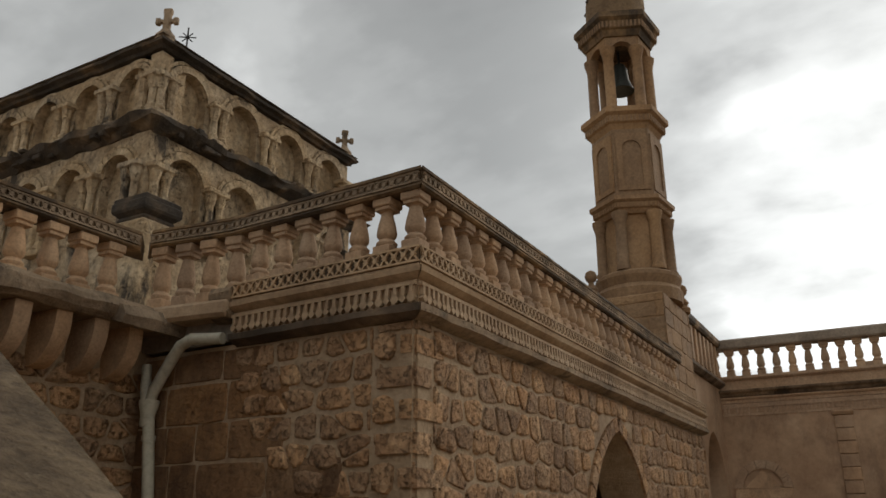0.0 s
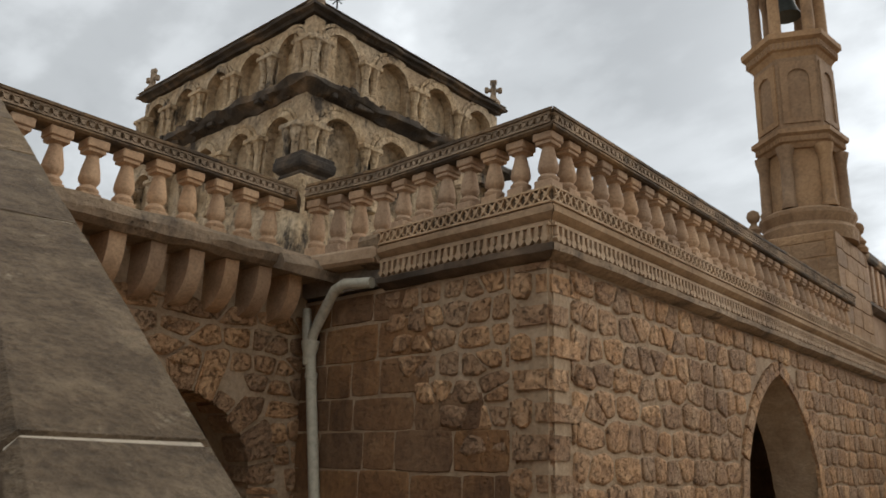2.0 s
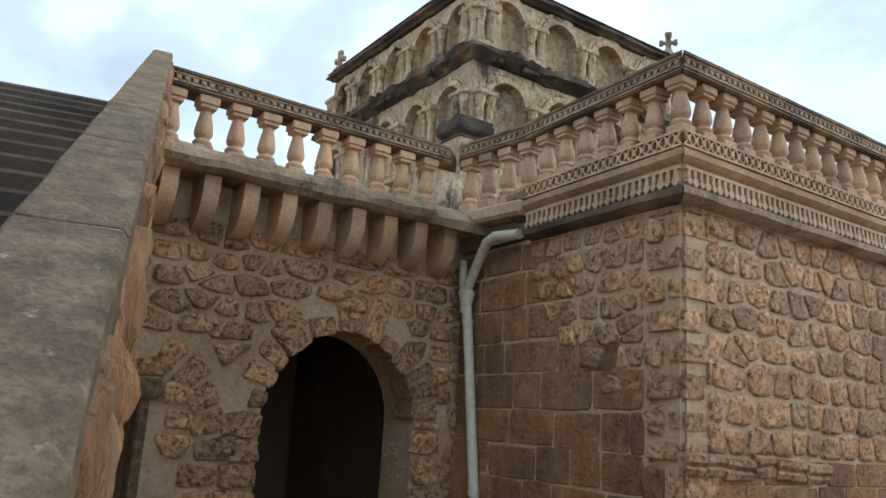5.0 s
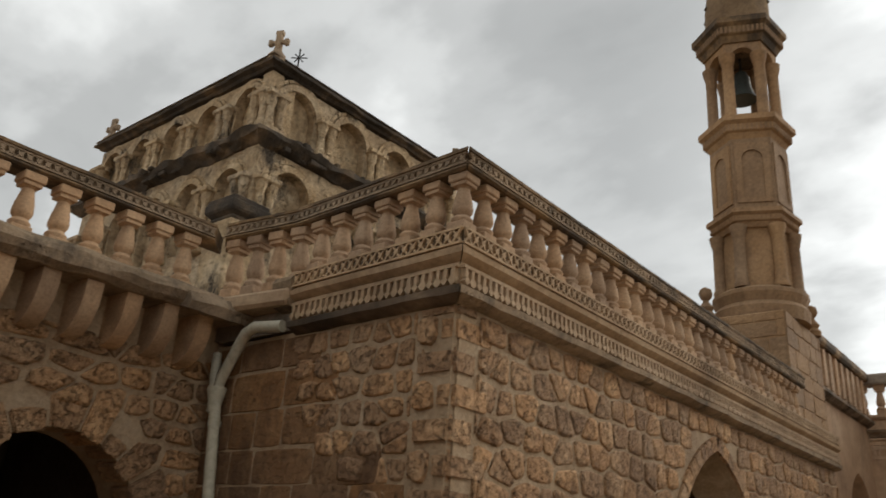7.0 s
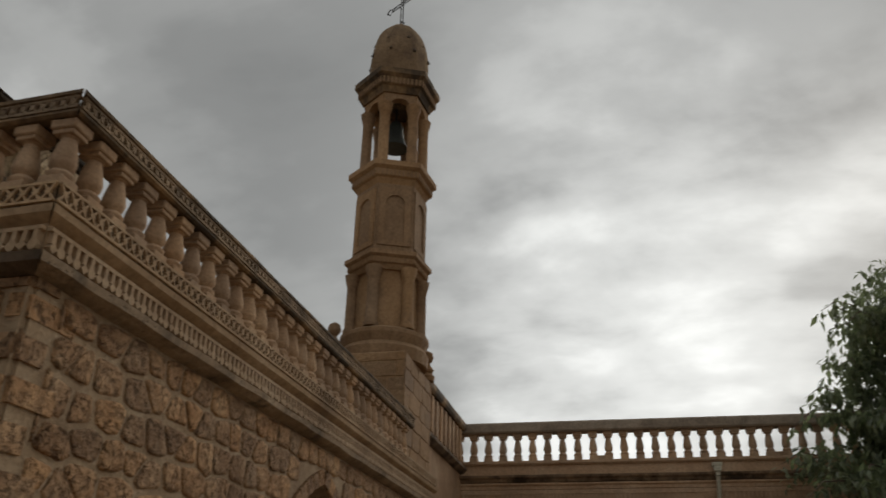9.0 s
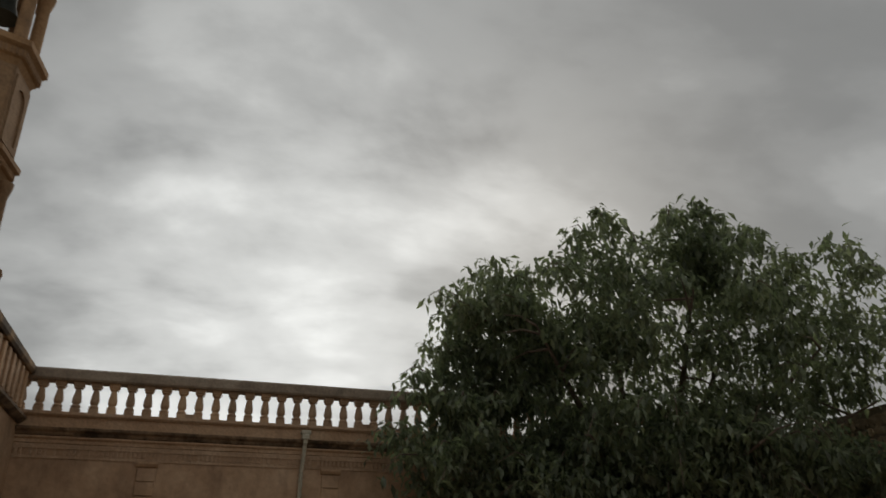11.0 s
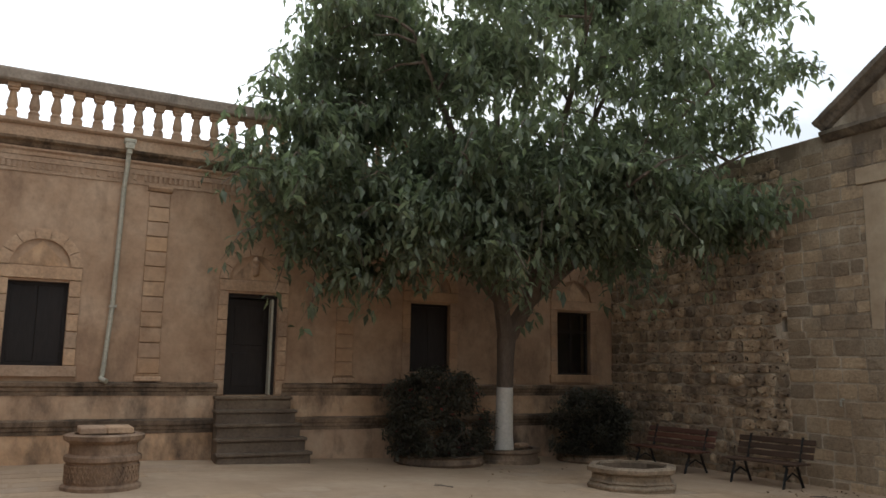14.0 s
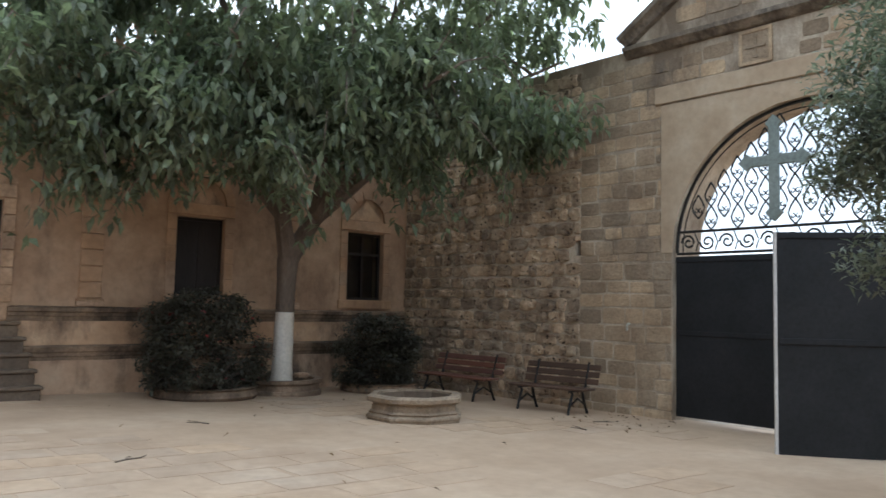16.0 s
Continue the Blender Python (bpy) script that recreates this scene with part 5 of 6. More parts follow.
part("relief_cross", boxes((-7.42, -7.38, -0.05, -0.028, 5.76, 6.15), (-7.57, -7.23, -0.052, -0.028, 5.93, 5.98), (-7.44, -7.36, -0.051, -0.028, 5.76, 5.8), (-7.44, -7.36, -0.051, -0.028, 6.11, 6.15), bevel=0.004), M_GATESTONE, plaque)

gate = thing("gate", "black sheet metal double gate with one leaf open inwards", "gate", F_GATE)
left = part("gate_leaf", boxes((-8.95, -6.62, 0.10, 0.15, -0.22, 2.55)), M_IRON, gate)
for z0, z1 in ((1.18, 1.26), (2.45, 2.54)):
    part("cross_rail", boxes((-8.94, -6.64, 0.085, 0.1, z0, z1), bevel=0.004), M_IRON, left)
openleaf = part("gate_leaf", boxes((-3.2, 0, -0.025, 0.025, 0.06, 2.98)), M_IRON, gate, at=Matrix.Translation((-3.72, 0.1, -0.31)) @ Matrix.Rotation(math.atan2(2.02, 2.45), 4, "Z"))
part("edge_strip", boxes((-3.235, -3.202, -0.03, 0.03, 0.06, 2.98)), M_STEEL, openleaf, "bare grey metal edge")
for z0, z1 in ((1.5, 1.58), (2.9, 2.97)):
    part("cross_rail", boxes((-3.18, 0, -0.045, -0.026, z0, z1), bevel=0.004), M_IRON, openleaf)
grille = thing("fanlight_grille", "wrought iron scroll grille filling the gate arch", "grille", F_GATE)


def iron(pts, r=0.016):
    return tube(bmesh.new(), pts, r, 6)


part("arch_bar", iron([(-G_C + (G_R - 0.03) * math.cos(math.pi * i / 40), 0.11, 2.62 + (G_R - 0.03) * math.sin(math.pi * i / 40)) for i in range(41)], 0.03), M_WROUGHT, grille)
part("arch_bar", iron([(-G_C + (G_R - 0.14) * math.cos(math.pi * i / 40), 0.11, 2.62 + (G_R - 0.14) * math.sin(math.pi * i / 40)) for i in range(41)], 0.012), M_WROUGHT, grille)
for z in (2.6, 2.98):
    part("cross_bar", iron([(-G_C - G_R + 0.03, 0.11, z), (-G_C + G_R - 0.03, 0.11, z)], 0.024), M_WROUGHT, grille)


def spiral(cx, cz, r, turns, start, s=1):
    return [(cx + r * (1 - 0.8 * i / 14) * math.cos(start + s * turns * math.tau * i / 14), 0.11, cz + r * (1 - 0.8 * i / 14) * math.sin(start + s * turns * math.tau * i / 14)) for i in range(15)]


for i in range(13):
    cx = -G_C - G_R + 0.25 + 0.36 * i
    bm = tube(bmesh.new(), spiral(cx, 2.79, 0.14, 1.4, math.pi, 1 if i % 2 else -1), 0.019, 5)
    tube(bm, [(cx + 0.14, 0.11, 2.64), (cx + 0.19, 0.11, 2.79), (cx + 0.12, 0.11, 2.95)], 0.012, 5)
    part("band_scroll", bm, M_WROUGHT, grille)
# pointed loops in staggered columns, each with two small curls
for i in range(19):
    cx = -G_C - 2.16 + 0.24 * i
    top = 2.62 + math.sqrt(max(0, (G_R - 0.15) ** 2 - (cx + G_C) ** 2))
    z = 3.0 + (0.2 if i % 2 else 0.0)
    while z + 0.3 < top:
        bm = bmesh.new()
        for k in (-1, 1):
            tube(bm, [(cx, 0.11, z), (cx + k * 0.085, 0.11, z + 0.1), (cx + k * 0.115, 0.11, z + 0.19), (cx + k * 0.075, 0.11, z + 0.29), (cx, 0.11, z + 0.41)], 0.016, 5)
            tube(bm, spiral(cx + k * 0.045, z + 0.13, 0.045, 0.9, math.pi / 2, k), 0.011, 4)
        part("scroll", bm, M_WROUGHT, grille)
        z += 0.4
gate_cross = thing("gate_cross", "large grey-green metal cross fixed on the grille", "cross", F_GATE)
bm = bmesh.new()
cx, cz = -7.15, 4.05
box(bm, cx - 0.085, cx + 0.085, 0.02, 0.09, cz - 0.85, cz + 0.55, 0.015)
box(bm, cx - 0.42, cx + 0.42, 0.021, 0.089, cz - 0.085, cz + 0.085, 0.015)
for dx, dz in ((0, 0.6), (0, -0.85), (0.45, 0), (-0.45, 0)):
    vs = bmesh.ops.create_cube(bm, size=1.0, matrix=Matrix.Translation((cx + dx, 0.055, cz + dz)) @ Matrix.Rotation(math.pi / 4, 4, "Y") @ Matrix.Diagonal((0.2, 0.075, 0.2, 1)))
part("cross_body", bm, M_PATINA, gate_cross)

# ---- courtyard things ----


def wellhead(x, y, label, profile, seg, mats):
    w = thing("wellhead", label, "wellhead", pose(x, y, ground_z(x)), "courtyard wells")
    bm = bmesh.new()
    r, top = profile[-1][0] * 0.84, profile[-1][1]
    rings = profile + [(r, top), (r - 0.01, 0.02), (0.02, 0.01)]
    lathe(bm, rings, seg, turn=math.pi / seg)
    part("body", bm, mats, w, smooth=seg > 12)
    # dark cup added in the mouth; its tone stands in for the depth
    lining = lathe(bmesh.new(), [(0.02, 0.03), (r - 0.015, 0.03), (r - 0.015, top - 0.03), (r - 0.045, top - 0.03), (r - 0.05, 0.06), (0.02, 0.06)], seg, turn=math.pi / seg)
    part("shaft_lining", lining, M_DARK, w, "dark lining added inside the well mouth")
    return w


well_tall = wellhead(4.98, 12.95, "round carved buff stone wellhead with a stone slab lid", [(0.55, -0.05), (0.55, 0.05), (0.5, 0.08), (0.49, 0.38), (0.53, 0.41), (0.53, 0.47), (0.47, 0.5), (0.46, 0.64), (0.55, 0.7), (0.56, 0.76), (0.5, 0.78)], 28, M_WELL_BROWN)
bm = bmesh.new()
for k in range(40):
    a = math.tau * k / 40
    for s in (1, -1):
        m = Matrix.Rotation(a, 4, "Z") @ Matrix.Translation((0.495, 0, 0.23)) @ Matrix.Rotation(s * 0.5, 4, "X") @ Matrix.Diagonal((0.03, 0.018, 0.26, 1))
        bmesh.ops.create_cube(bm, size=1.0, matrix=m)
part("carved_band", bm, M_WELL_BROWN, well_tall, "carved lattice band")
for x0, x1 in ((-0.36, 0.0), (0.008, 0.36)):
    part("lid_slab", boxes((x0, x1, -0.3, 0.3, 0.782, 0.88), bevel=0.015), M_TRIM, well_tall)
well_low = wellhead(13.25, 11.0, "low octagonal grey-buff stone wellhead", [(0.77, -0.08), (0.77, 0.04), (0.79, 0.06), (0.79, 0.09), (0.73, 0.12), (0.75, 0.145), (0.7, 0.17), (0.68, 0.27), (0.71, 0.29), (0.78, 0.31), (0.79, 0.37), (0.75, 0.4)], 8, M_WELL)
part("panel_frames", lathe(bmesh.new(), [(0.685, 0.18), (0.697, 0.19), (0.697, 0.25), (0.68, 0.26)], 8, turn=math.pi / 8), M_WELL, well_low)


def bench(at, length, wood, label):
    b = thing("bench", label, "bench", at, "courtyard benches")
    for i in range(4):
        part("seat_slat", boxes((-length / 2, length / 2, -0.45 + 0.115 * i, -0.35 + 0.115 * i, 0.43, 0.465), bevel=0.006), wood, b)
    for i in range(3):
        part("back_slat", boxes((-length / 2, length / 2, 0.0, 0.035, 0.0, 0.1), bevel=0.006), wood, b, at=pose(0, 0.06 + 0.045 * i, 0.52 + 0.125 * i, -14))
    for s in (-1, 1):
        u = s * (length / 2 - 0.25)
        part("leg_frame", tube(bmesh.new(), [(u, -0.5, 0.0), (u, -0.44, 0.2), (u, -0.36, 0.36), (u, -0.4, 0.42)], 0.026, 6), M_WROUGHT, b)
        part("leg_frame", tube(bmesh.new(), [(u, 0.12, 0.0), (u, 0.02, 0.2), (u, -0.04, 0.38), (u, 0.06, 0.48), (u, 0.19, 0.9)], 0.026, 6), M_WROUGHT, b)
        part("brace", tube(bmesh.new(), [(u, -0.46, 0.15), (u, -0.2, 0.28), (u, 0.05, 0.15)], 0.018, 6), M_WROUGHT, b)
        part("seat_rail", boxes((u - 0.02, u + 0.02, -0.46, 0.04, 0.4, 0.43)), M_WROUGHT, b)
    return b


bench(Matrix.Translation((16.55, 13.35, ground_z(16.5))) @ Matrix.Rotation(radians(-90), 4, "Z"), 2.0, M_REDWOOD, "red-brown slatted wooden bench with black iron legs")
bench(Matrix.Translation((16.55, 10.85, ground_z(16.5))) @ Matrix.Rotation(radians(-84), 4, "Z"), 1.6, M_BROWNWOOD, "dark brown slatted wooden bench with black iron legs")


# ---- trees and shrubs ----
def leaves_mesh(name, points, size, mat, seed, droop=0.6, aspect=0.42):
    rng = np.random.default_rng(seed)
    n = len(points)
    p = np.asarray(points)
    az = rng.uniform(0, math.tau, n)
    dip = rng.normal(-droop, 0.45, n)
    d = np.stack([np.cos(az) * np.cos(dip), np.sin(az) * np.cos(dip), np.sin(dip)], 1)
    side = np.stack([-np.sin(az), np.cos(az), rng.normal(0, 0.35, n)], 1)
    side /= np.linalg.norm(side, axis=1, keepdims=True)
    up = np.cross(d, side)
    s = (size * rng.uniform(0.6, 1.35, n))[:, None]
    w = s * aspect
    v = np.stack([p, p + d * s * 0.45 + side * w * 0.5 + up * s * 0.06, p + d * s * 0.5, p + d * s * 0.45 - side * w * 0.5 + up * s * 0.06, p + d * s - up * s * 0.12], 1)
    faces = []
    for i in range(n):
        k = 5 * i
        faces += [(k, k + 1, k + 2), (k, k + 2, k + 3), (k + 1, k + 4, k + 2), (k + 2, k + 4, k + 3)]
    me = bpy.data.meshes.new(name)
    me.from_pydata(v.reshape(-1, 3).tolist(), [], faces)
    me.materials.append(mat)
    return me


def clump_points(clumps, per, rng):
    out = []
    for c, r in clumps:
        n = int(per * r * r)
        q = rng.normal(0, 1, (n, 3))
        q /= np.linalg.norm(q, axis=1, keepdims=True)
        q *= (rng.uniform(0, 1, (n, 1)) ** 0.45) * r
        q[:, 2] *= 0.75
        out.append(np.asarray(c) + q)
    return np.concatenate(out)


nrng = np.random.default_rng(11)
TX, TY = 13.35, 15.3
TZ = ground_z(TX)
tree = thing("tree", "large broad-leaved courtyard tree with a whitewashed trunk base", "tree", pose(0, 0, 0))
bm = tube(bmesh.new(), [(TX, TY, TZ + 0.1), (TX + 0.01, TY, 0.4), (TX + 0.02, TY - 0.02, 1.44)], [0.24, 0.2, 0.185], 14)
part("whitewashed_trunk", bm, M_WHITEWASH, tree, "white limewashed trunk base", True)
bm = tube(bmesh.new(), [(TX + 0.02, TY - 0.02, 1.42), (TX + 0.02, TY - 0.04, 2.0), (TX, TY - 0.1, 2.5)], [0.186, 0.19, 0.22], 14)
part("trunk", bm, M_BARK, tree, smooth=True)
PERP = Vector((0.91, -0.41, 0))
AHEAD = Vector((0.41, 0.91, 0))
CROWN = Vector((12.68, 13.0, 6.85))
limb_ends = []
for k, (px, ah, z) in enumerate(((-4.2, 0.3, 6.2), (-2.6, -1.5, 8.0), (-0.8, 0.8, 9.6), (0.8, -1.6, 8.6), (2.2, 0.8, 8.9), (3.4, -0.8, 7.4), (4.6, 0.0, 6.4), (-1.6, -2.0, 5.4), (1.5, -2.2, 5.2))):
    end = CROWN + PERP * px + AHEAD * ah
    end.z = z
    a = Vector((TX, TY - 0.1, 2.45))
    side = 0.5 if px > 0 else -0.35
    m1 = a + Vector((side * 0.9, -0.25, 0.9))
    m2 = (m1 + end) / 2 + Vector((0, 0, 0.5))
    part("limb", tube(bmesh.new(), [a, m1, m2, end], [0.2, 0.17, 0.08, 0.02], 8), M_BARK, tree, smooth=True)
    limb_ends.append((m2, end))
    for j in range(5):
        f = nrng.uniform(0.25, 1.0)
        b0 = m2.lerp(end, f)
        b1 = b0 + Vector((nrng.uniform(-1.3, 1.3), nrng.uniform(-1.1, 0.9), nrng.uniform(-0.5, 0.9)))
        part("branch", tube(bmesh.new(), [b0, (b0 + b1) / 2 + Vector((0, 0, 0.1)), b1], [0.035, 0.022, 0.008], 5), M_BARK, tree)
# boughs of the crown: across, ahead, height, and their three half-widths
BOUGHS = [(0.4, 0.0, 7.6, 4.5, 2.5, 3.85), (-3.2, 0.0, 8.3, 1.9, 1.6, 1.9), (-4.1, -0.3, 5.4, 1.9, 1.5, 1.6), (-3.6, -0.4, 3.9, 0.6, 0.6, 0.8), (-1.7, -0.8, 4.6, 1.5, 1.3, 1.35), (0.6, -1.0, 5.0, 1.9, 1.2, 1.3), (3.6, -0.2, 5.3, 1.4, 1.2, 1.0), (4.3, 0.0, 7.6, 1.7, 1.5, 2.2), (3.7, 0.0, 9.2, 1.5, 1.3, 1.3), (-4.2, 0.0, 6.8, 1.4, 1.3, 1.2)]
weight = [a[3] * a[5] + 0.3 for a in BOUGHS]
clumps = []
tries = 0
while len(clumps) < 1350 and tries < 12000:
    tries += 1
    b = BOUGHS[int(nrng.choice(len(BOUGHS), p=np.array(weight) / sum(weight)))]
    q = nrng.normal(0, 1, 3)
    q /= np.linalg.norm(q)
    f = nrng.uniform(0.1, 1.0) ** 0.36
    lobe = 0.93 + 0.22 * noise.noise((q[0] * 2.6 + b[0], q[1] * 2.6, q[2] * 2.6 + b[2]))
    px, ah = b[0] + q[0] * b[3] * f * lobe, b[1] + q[1] * b[4] * f
    c = CROWN + PERP * px + AHEAD * ah
    c.z = b[2] + q[2] * b[5] * f * lobe
    if abs(px - 0.6) < 1.3 and ah > 0.3 and c.z < 4.6:
        continue
    if noise.noise((c.x * 0.9, c.y * 0.9, c.z * 0.9)) < -0.3 and c.z > 5.6:
        continue
    # the side towards the gate is thin and lets the sky through
    if px > 2.6 and c.z > 5.6 and (noise.noise((c.x * 1.1, c.y * 1.1, c.z * 1.1 + 9.0)) < 0.0 or nrng.uniform() < 0.3):
        continue
    if c.x > 16.9 and c.z < 6.9:
        continue
    if c.y > 15.7 and c.z < 7.6:
        continue
    clumps.append((c, nrng.uniform(0.3, 0.68)))
    # loose sprays reach past the rim and hang at their ends
    if f > 0.88 and nrng.uniform() < 0.6:
        out = PERP * q[0] * 0.9 + AHEAD * q[1] * 0.6 + Vector((0, 0, q[2] * 0.6))
        for k in range(1, 4):
            t = c + out * (0.35 * k) + Vector((0, 0, -0.05 * k * k))
            if t.x < 16.9 and t.y < 15.9:
                clumps.append((t, 0.34 - 0.06 * k))
        t = c + out * 1.05
        if t.x < 16.9 and t.y < 15.9:
            part("branch", tube(bmesh.new(), [c, c + out * 0.55, t - Vector((0, 0, 0.35))], [0.02, 0.014, 0.006], 4), M_BARK, tree)
pts = clump_points(clumps, 205, nrng)
crown = new("crown", leaves_mesh("crown", pts, 0.25, M_LEAF, 4, 0.75, 0.41))
crown.parent = tree
planter = thing("tree_planter", "low round dark stone planter ring at the tree foot", "planter", pose(TX, TY, TZ))
part("ring", lathe(bmesh.new(), [(0.8, -0.03), (0.8, 0.08), (0.76, 0.1), (0.76, 0.2), (0.82, 0.24), (0.82, 0.3), (0.66, 0.3), (0.64, 0.12), (0.05, 0.12)], 24), M_DADO, planter, smooth=True)
part("loose_stone", boxes((0.2, 0.48, -0.3, -0.1, 0.3, 0.4), bevel=0.03), M_TRIM, planter)


def shrub(x, y, r, h, seed, flowers):
    rng = np.random.default_rng(seed)
    z = ground_z(x)
    s = thing("shrub", "dense dark flowering shrub in a round stone pot" if flowers else "dense dark green shrub beside the wall", "shrub", pose(0, 0, 0), "courtyard shrubs")
    part("pot", lathe(bmesh.new(), [(r * 0.8, z - 0.03), (r * 0.86, z + 0.06), (r * 0.82, z + 0.16), (r * 0.86, z + 0.2), (r * 0.7, z + 0.2), (0.04, z + 0.15)], 20, (x, y, 0)), M_DADO, s, smooth=True)
    cl = []
    for i in range(100):
        a, f, up = rng.uniform(0, math.tau), rng.uniform(0.35, 1.0) ** 0.6, rng.uniform(0.04, 0.96)
        wide = r * f * (1.0 if up < 0.6 else 1.0 - 0.9 * (up - 0.6)) * rng.uniform(0.7, 1.2)
        cl.append(((x + math.cos(a) * wide, y + math.sin(a) * wide * 0.75, z + 0.16 + up * (h - 0.2)), rng.uniform(0.16, 0.32)))
    for i in range(7):
        c = cl[i * 3][0]
        part("stem", tube(bmesh.new(), [(x, y, z + 0.1), ((x + c[0]) / 2, (y + c[1]) / 2, c[2] * 0.6 + 0.1), c], [0.03, 0.02, 0.008], 5), M_BARK, s)
    p = clump_points(cl, 2300, rng)
    ob = new("foliage", leaves_mesh("foliage", p, 0.1, M_BUSH, seed, 0.2))
    ob.parent = s
    if flowers:
        pk = p[rng.choice(len(p), 130, replace=False)] + rng.normal(0, 0.03, (130, 3)) + np.array([0, -0.06, 0.02])
        ob = new("blossoms", leaves_mesh("blossoms", pk, 0.07, M_PETAL, seed + 1, 0.0, 0.9))
        ob.parent = s


shrub(11.65, 15.1, 1.12, 1.95, 21, True)
shrub(15.6, 15.0, 1.0, 1.65, 22, False)

olive = thing("olive_tree", "silvery olive tree beside the gate", "tree", pose(0, 0, 0))
OX, OY = 12.5, 3.0
oz = ground_z(OX)
part("trunk", tube(bmesh.new(), [(OX, OY, oz - 0.05), (OX + 0.05, OY, 0.9), (OX - 0.05, OY + 0.05, 1.9), (OX, OY, 3.2)], [0.17, 0.13, 0.12, 0.07], 10), M_BARK, olive, smooth=True)
ocl = []
for i in range(120):
    q = nrng.normal(0, 1, 3)
    q /= np.linalg.norm(q)
    f = nrng.uniform(0.3, 1.0)
    ocl.append(((OX + q[0] * 1.35 * f, OY + q[1] * 1.35 * f, 3.35 + q[2] * 1.75 * f), nrng.uniform(0.25, 0.5)))
for i in range(0, 40, 2):
    c = ocl[i][0]
    part("branch", tube(bmesh.new(), [(OX, OY, 1.9 + 0.03 * i), ((OX + c[0]) / 2, (OY + c[1]) / 2, (c[2] + 2.6) / 2 + 0.2), c], [0.05, 0.03, 0.008], 5), M_BARK, olive)
ob = new("crown", leaves_mesh("crown", clump_points(ocl, 2600, nrng), 0.1, M_OLIVE, 9, 0.1, 0.34))
ob.parent = olive

# ---- fallen leaves and twigs ----
lrng = np.random.default_rng(6)
lx = np.concatenate([lrng.uniform(8.5, 16.8, 25), lrng.normal(12.5, 1.6, 20), lrng.uniform(15.2, 17.0, 60)])
ly = np.concatenate([lrng.uniform(6.5, 15.6, 25), lrng.normal(13.0, 1.4, 20), lrng.uniform(8.2, 10.2, 60)])
M_DRYLEAF = material("dry_leaf", [(0.12, 0.075, 0.04), (0.22, 0.14, 0.075)], rough=0.8, relief=0.1, vary=0.4, island=True)
lp = [(a, b, ground_z(a) + 0.012) for a, b in zip(lx, ly)]
litter = new("fallen_leaves", leaves_mesh("fallen_leaves", lp, 0.07, M_DRYLEAF, 12, 0.0, 0.5))
litter.data.transform(Matrix.Translation((0, 0, 0.02)))
tagged(litter, "dry brown leaves scattered over the paving", "leaves", kind="stuff")
for x, y, turn in ((8.3, 9.6, 20), (10.1, 11.9, 100), (15.9, 9.3, -35), (14.9, 9.0, 60)):
    bm = tube(bmesh.new(), [(-0.2, 0, 0.012), (-0.05, 0.03, 0.014), (0.1, 0.0, 0.012), (0.24, 0.05, 0.012)], [0.011, 0.009, 0.007, 0.004], 5)
    tube(bm, [(-0.05, 0.03, 0.014), (0.05, 0.12, 0.014), (0.12, 0.14, 0.01)], [0.007, 0.006, 0.003], 5)
    twig = new("twig", finish("twig", bm, M_BARK))
    twig.matrix_basis = pose(x, y, ground_z(x), 0, 0, turn)
    tagged(twig, "thin dry forked twig lying on the paving", "twig", "fallen twigs")
stub = new("pipe_stub", finish("pipe_stub", tube(bmesh.new(), [(-9.85, 0.05, 1.35), (-9.85, -0.06, 1.35), (-9.85, -0.08, 1.3), (-9.85, -0.08, 1.22)], 0.022, 8), M_PIPE, True))
stub.matrix_basis = F_GATE
tagged(stub, "short grey pipe stub bent down from the gate wall", "pipe")

# ---- stones of the walls ----
SET_RUBBLE = stone_set(M_RUBBLE, 0)
SET_BLOCK = stone_set(M_ASHLAR, 1, 6)
SET_GATE = stone_set(M_GATESTONE, 1, 6)
SET_PITTED = stone_set(M_PITTED, 0, 9)
SET_TOWER = stone_set(M_TOWER, 1, 6)
SET_INNER = stone_set(M_ASHLAR, 1, 5)


def skip_east(u, z, w, h):
    return 3.4 - 0.16 - w / 2 < u < 5.9 + 0.16 + w / 2 and z - h / 2 < R_ARCH(min(5.9, max(3.4, u))) + 0.16


cells = rubble_cells(0.25, 9.6, 2.42, 4.22, 0.215, 0.25, 31, lambda u: 0.36 if u < 1.9 else 0.2)
lay_rubble(cells, wall_east, M_RUBBLE, M_RUBBLE_JOINED, lambda u, z: u < 3.4, skip_east, lambda u: 0.034 if u < 1.9 else 0.018, (0.008, 0.026), 31)
rows = coursed(0.25, 9.6, -0.1, 2.42, lambda z: 0.25, lambda z: 0.5, skip_east, 32, 0.014, (0.006, 0.016), 0.006)
lay_stones(rows, wall_east, SET_BLOCK, M_RUBBLE_JOINED, lambda u, z: u < 3.3 and z > 1.0)
rng = random.Random(77)
z, k = -0.1, 0
